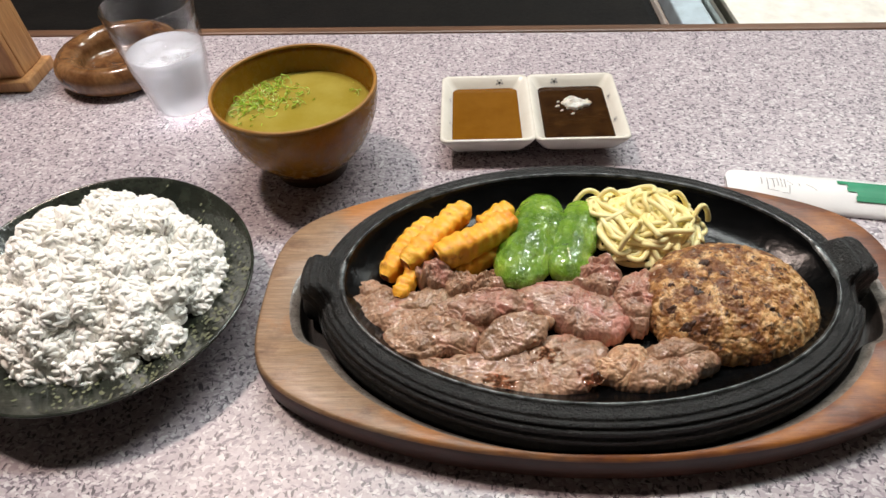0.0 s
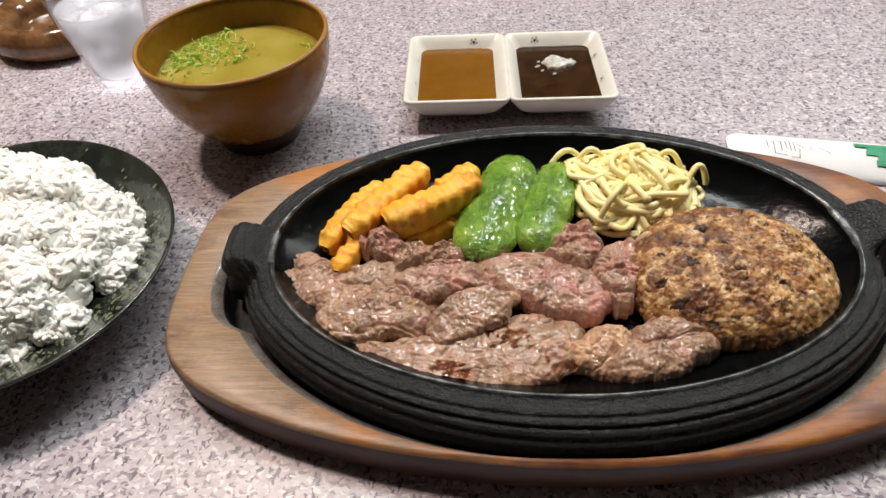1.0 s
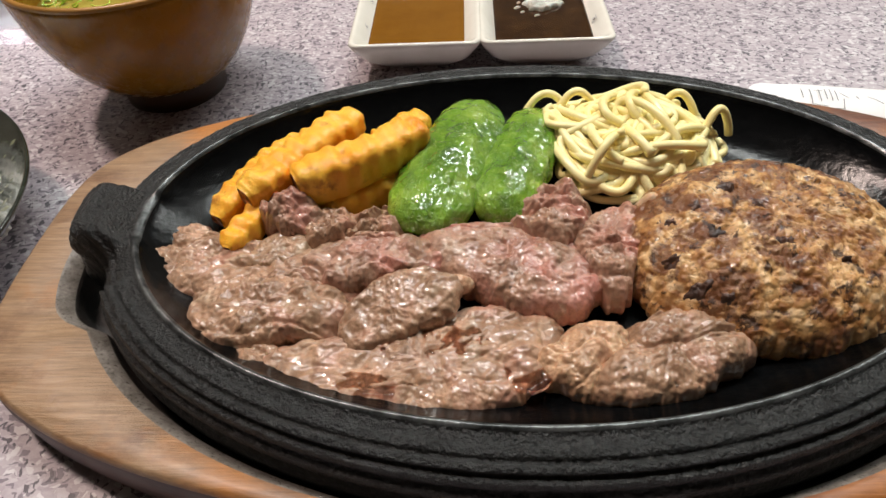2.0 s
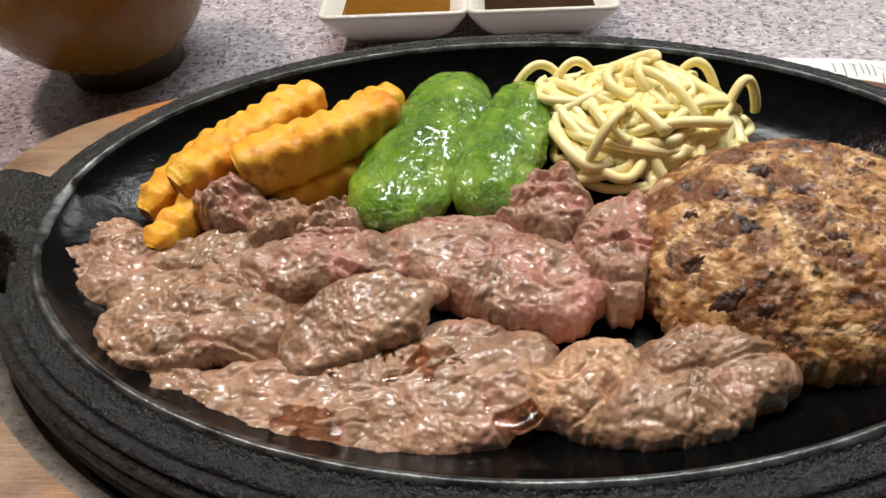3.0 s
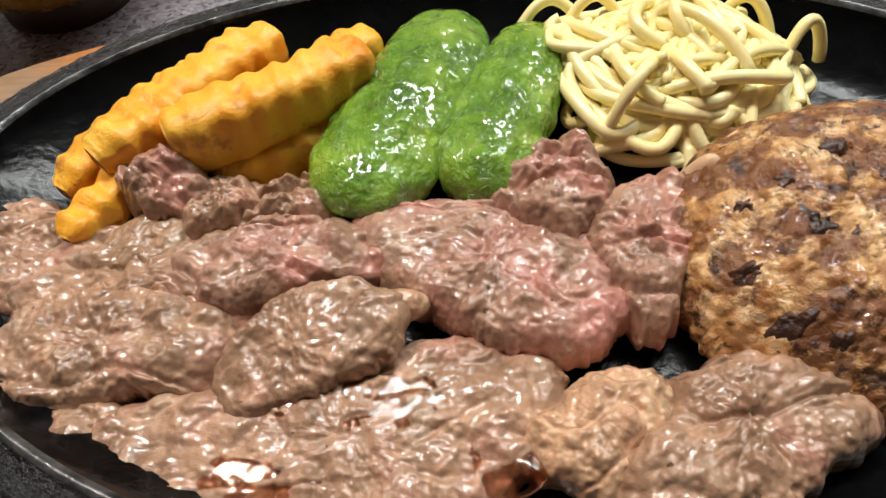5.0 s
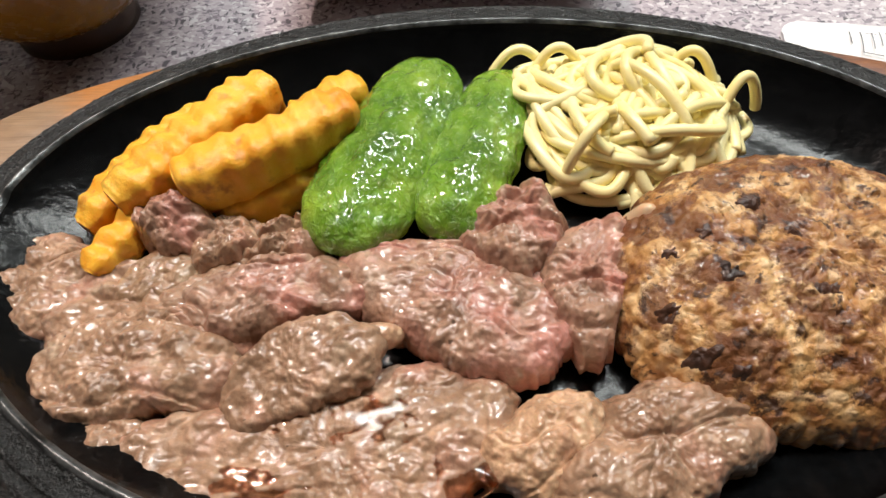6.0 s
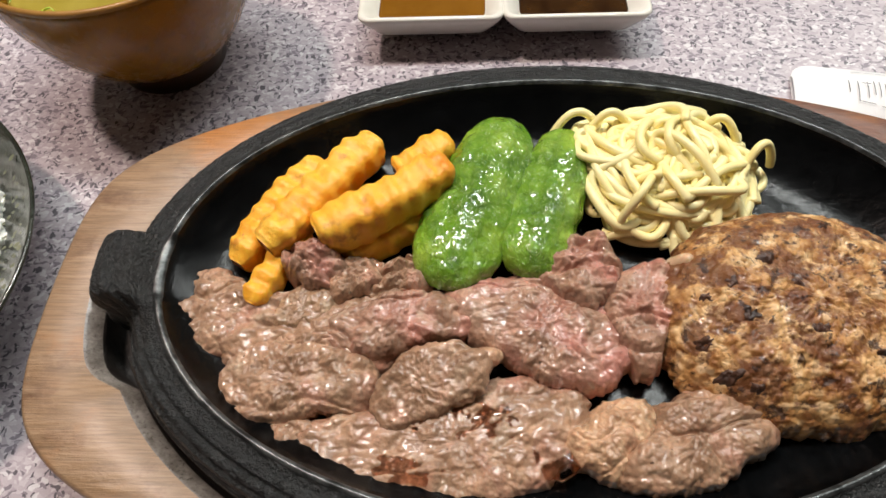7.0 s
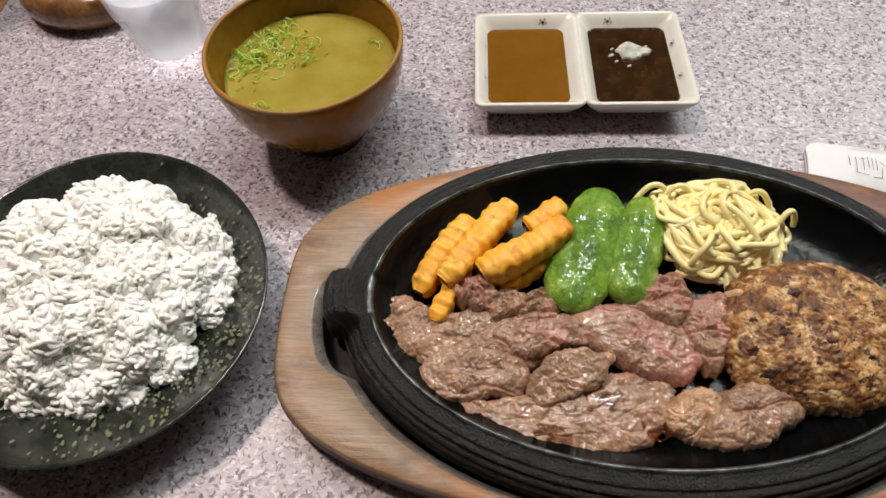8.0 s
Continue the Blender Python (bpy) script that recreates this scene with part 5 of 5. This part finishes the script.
for gx, gy, gr in ((0.0905, 0.431, 0.0022), (0.093, 0.4255, 0.0016), (0.1, 0.4215, 0.0018), (0.112, 0.4385, 0.0015), (0.0915, 0.4365, 0.0014)):
    thing("radish_shred", (gx, gy, 0.0128), "tiny shred of grated radish on the sauce", "radish", "radish shreds", mesh=lump("radish_shred", gx, gy, 30, gr, gr * 0.6, (1, 0.8, 1, 0.9), 0.0120, 0.0012, MAT_RADISH, gx * 900, rough=0.3, ragged=0.3, sharp=3, segs=24, rings=6))

# ---- water glass ----
GC = (-0.1870, 0.4535)
tumbler = thing("water_glass", (GC[0], GC[1], 0), "clear tumbler of iced water with a narrower lower half", "glass")
out = [(0.0005, 0.0), (0.0195, 0.0), (0.0212, 0.0012), (0.0222, 0.010), (0.0238, 0.028), (0.0258, 0.038), (0.0272, 0.043), (0.0285, 0.060), (0.0305, 0.086)]
ins = [(0.0296, 0.0866), (0.0288, 0.086), (0.0268, 0.060), (0.0255, 0.0435), (0.0242, 0.0385), (0.0222, 0.028), (0.0206, 0.012), (0.0185, 0.008), (0.0005, 0.0075)]
part("body", lathe("body", out + ins, (*GC, 0), MAT_GLASS, 96), tumbler).visible_shadow = False
w = [(0.0005, 0.0079), (0.0184, 0.0083), (0.0203, 0.012), (0.0219, 0.028), (0.0239, 0.0387), (0.0252, 0.0437), (0.0258, 0.0530), (0.0250, 0.0527), (0.0005, 0.0526)]
thing("iced_water", (GC[0], GC[1], 0.0079), "cold water in the tumbler", "water", mesh=lathe("iced_water", w, (*GC, 0), MAT_WATER, 96)).visible_shadow = False
rnd = random.Random(5)
for i in range(4):
    ice = block("ice_cube", (-0.008, -0.008, -0.007), (0.008, 0.008, 0.007), MAT_ICE, 0.003, 3)
    smooth(ice)
    m = Matrix.Translation((GC[0] + (-0.008, 0.009, -0.004, 0.006)[i], GC[1] + (0.004, -0.005, -0.008, 0.008)[i], (0.049, 0.047, 0.034, 0.036)[i])) @ Euler((rnd.uniform(-0.5, 0.5), rnd.uniform(-0.5, 0.5), rnd.uniform(0, 3))).to_matrix().to_4x4()
    ice.transform(m)
    thing("ice_cube", m.translation, "melting clear ice cube in the water", "ice cube", "ice cubes in the glass", mesh=ice).visible_shadow = False

# ---- ashtray and wooden box ----
AC = (-0.262, 0.5215)
ring = []
for k in range(28):
    a = -math.pi / 2 + math.pi * 1.45 * k / 27
    ring.append((0.0412 + 0.0105 * math.cos(a), 0.0115 + 0.0115 * math.sin(a)))
prof = [(0.0005, 0.0)] + ring + [(0.031, 0.0085), (0.027, 0.0060), (0.0005, 0.0052)]
thing("ashtray", (AC[0], AC[1], 0), "round brown glazed ceramic ashtray with a thick rolled rim", "ashtray", mesh=lathe("ashtray", prof, (*AC, 0), MAT_ASH, 96))

box = thing("wooden_stand", (-0.36, 0.51, 0), "oiled pine chopstick stand on a wider base board", "stand")
part("base", block("base", (-0.43, 0.488, 0), (-0.3285, 0.5325, 0.0095), MAT_PINE, 0.0015), box)
part("front_panel", block("front_panel", (-0.425, 0.4945, 0.0096), (-0.335, 0.5005, 0.115), MAT_PINE, 0.001), box)
part("side_panel", block("side_panel", (-0.3405, 0.5007, 0.0096), (-0.3345, 0.5245, 0.115), MAT_PINE, 0.001), box)
part("back_panel", block("back_panel", (-0.425, 0.5247, 0.0096), (-0.335, 0.530, 0.115), MAT_PINE, 0.001), box)
part("side_panel", block("side_panel", (-0.425, 0.5007, 0.0096), (-0.419, 0.5245, 0.115), MAT_PINE, 0.001), box)

# ---- chopsticks in a paper sleeve ----
WM = Matrix.Translation((0.1885, 0.3545, 0)) @ Matrix.Rotation(radians(-10.8), 4, "Z")


def sleeve_mesh():
    """A flat paper tube over two sticks, rounded at its closed end."""
    verts, faces = [], []
    nx, ny = 60, 22
    L, W = 0.205, 0.034
    for side in (0, 1):
        for i in range(nx + 1):
            x = L * (i / nx) ** 1.3
            e = min(1.0, x / 0.008)
            half = W / 2 * (0.55 + 0.45 * math.sqrt(max(0.0, 1 - (1 - e) ** 2)))
            for j in range(ny + 1):
                v = -1 + 2 * j / ny
                h = 0.0012 + 0.0060 * (1 - v * v) ** 0.8 * min(1.0, 0.25 + x / 0.03)
                z = 0.0006 + (h if side else 0) + (0.0003 * n3(x * 60, v * 2, 0) if side else 0)
                verts.append(WM @ Vector((x, v * half, z)))
    s = (nx + 1) * (ny + 1)
    for i in range(nx):
        for j in range(ny):
            a = i * (ny + 1) + j
            faces.append((a, a + 1, a + ny + 2, a + ny + 1))
            faces.append((s + a, s + a + ny + 1, s + a + ny + 2, s + a + 1))
    for i in range(nx):
        for j in (0, ny):
            a, b = i * (ny + 1) + j, (i + 1) * (ny + 1) + j
            faces.append((a, b, s + b, s + a))
    for j in range(ny):
        faces.append((j, j + 1, s + j + 1, s + j))
        a = nx * (ny + 1) + j
        faces.append((a, a + 1, s + a + 1, s + a))
    return as_mesh("paper", verts, faces, MAT_PAPER)


sleeve = thing("chopstick_sleeve", WM.translation, "white paper chopstick sleeve with a green print and small ink marks", "chopstick sleeve")
part("paper", sleeve_mesh(), sleeve)


def sleeve_z(x, v):
    return 0.0006 + 0.0012 + 0.0060 * (1 - v * v) ** 0.8 * min(1.0, 0.25 + x / 0.03) + 0.0003


def print_bar(name, x0, v0, x1, v1, width, mat, label=""):
    """A flat stroke laid on the curved paper."""
    n = 10
    verts, faces = [], []
    d = Vector((x1 - x0, (v1 - v0) * 0.017)).normalized()
    for k in range(n + 1):
        t = k / n
        x, y = x0 + (x1 - x0) * t, (v0 + (v1 - v0) * t) * 0.017
        for s in (-1, 1):
            px, py = x - s * d.y * width / 2, y + s * d.x * width / 2
            verts.append(WM @ Vector((px, py, sleeve_z(px, max(-1, min(1, py / 0.017))) + 0.0004)))
    for k in range(n):
        faces.append((2 * k, 2 * k + 1, 2 * k + 3, 2 * k + 2))
    part(name, as_mesh(name, verts, faces, mat), sleeve, label)


for k in range(5):
    print_bar("green_print", 0.063 + 0.003 * (k % 2) + 0.002 * k, 0.35 - 0.2 * k, 0.203, 0.35 - 0.2 * k, 0.0036, MAT_GREEN, "green printed band")
for v in (0.62, 0.74, 0.84):
    print_bar("grey_line", 0.02 + 0.02 * (v - 0.6), v, 0.203, v, 0.0004, MAT_GREY_INK, "fine grey line")
for x0, v0, x1, v1 in ((0.030, 0.25, 0.030, -0.15), (0.033, 0.2, 0.033, -0.4), (0.0345, 0.15, 0.038, 0.15), (0.0365, 0.2, 0.0365, -0.3), (0.039, 0.25, 0.039, -0.2), (0.041, 0.25, 0.041, -0.25), (0.043, 0.2, 0.043, -0.25), (0.033, -0.4, 0.039, -0.45), (0.0445, 0.1, 0.0475, -0.1), (0.0455, -0.15, 0.045, -0.5), (0.041, -0.5, 0.0455, -0.5), (0.0505, 0.0, 0.0515, -0.12), (0.055, 0.0, 0.058, -0.1), (0.058, -0.1, 0.0605, -0.25)):
    print_bar("ink_mark", x0 - 0.011, v0, x1 - 0.011, v1, 0.0003, MAT_INK, "small ink mark")
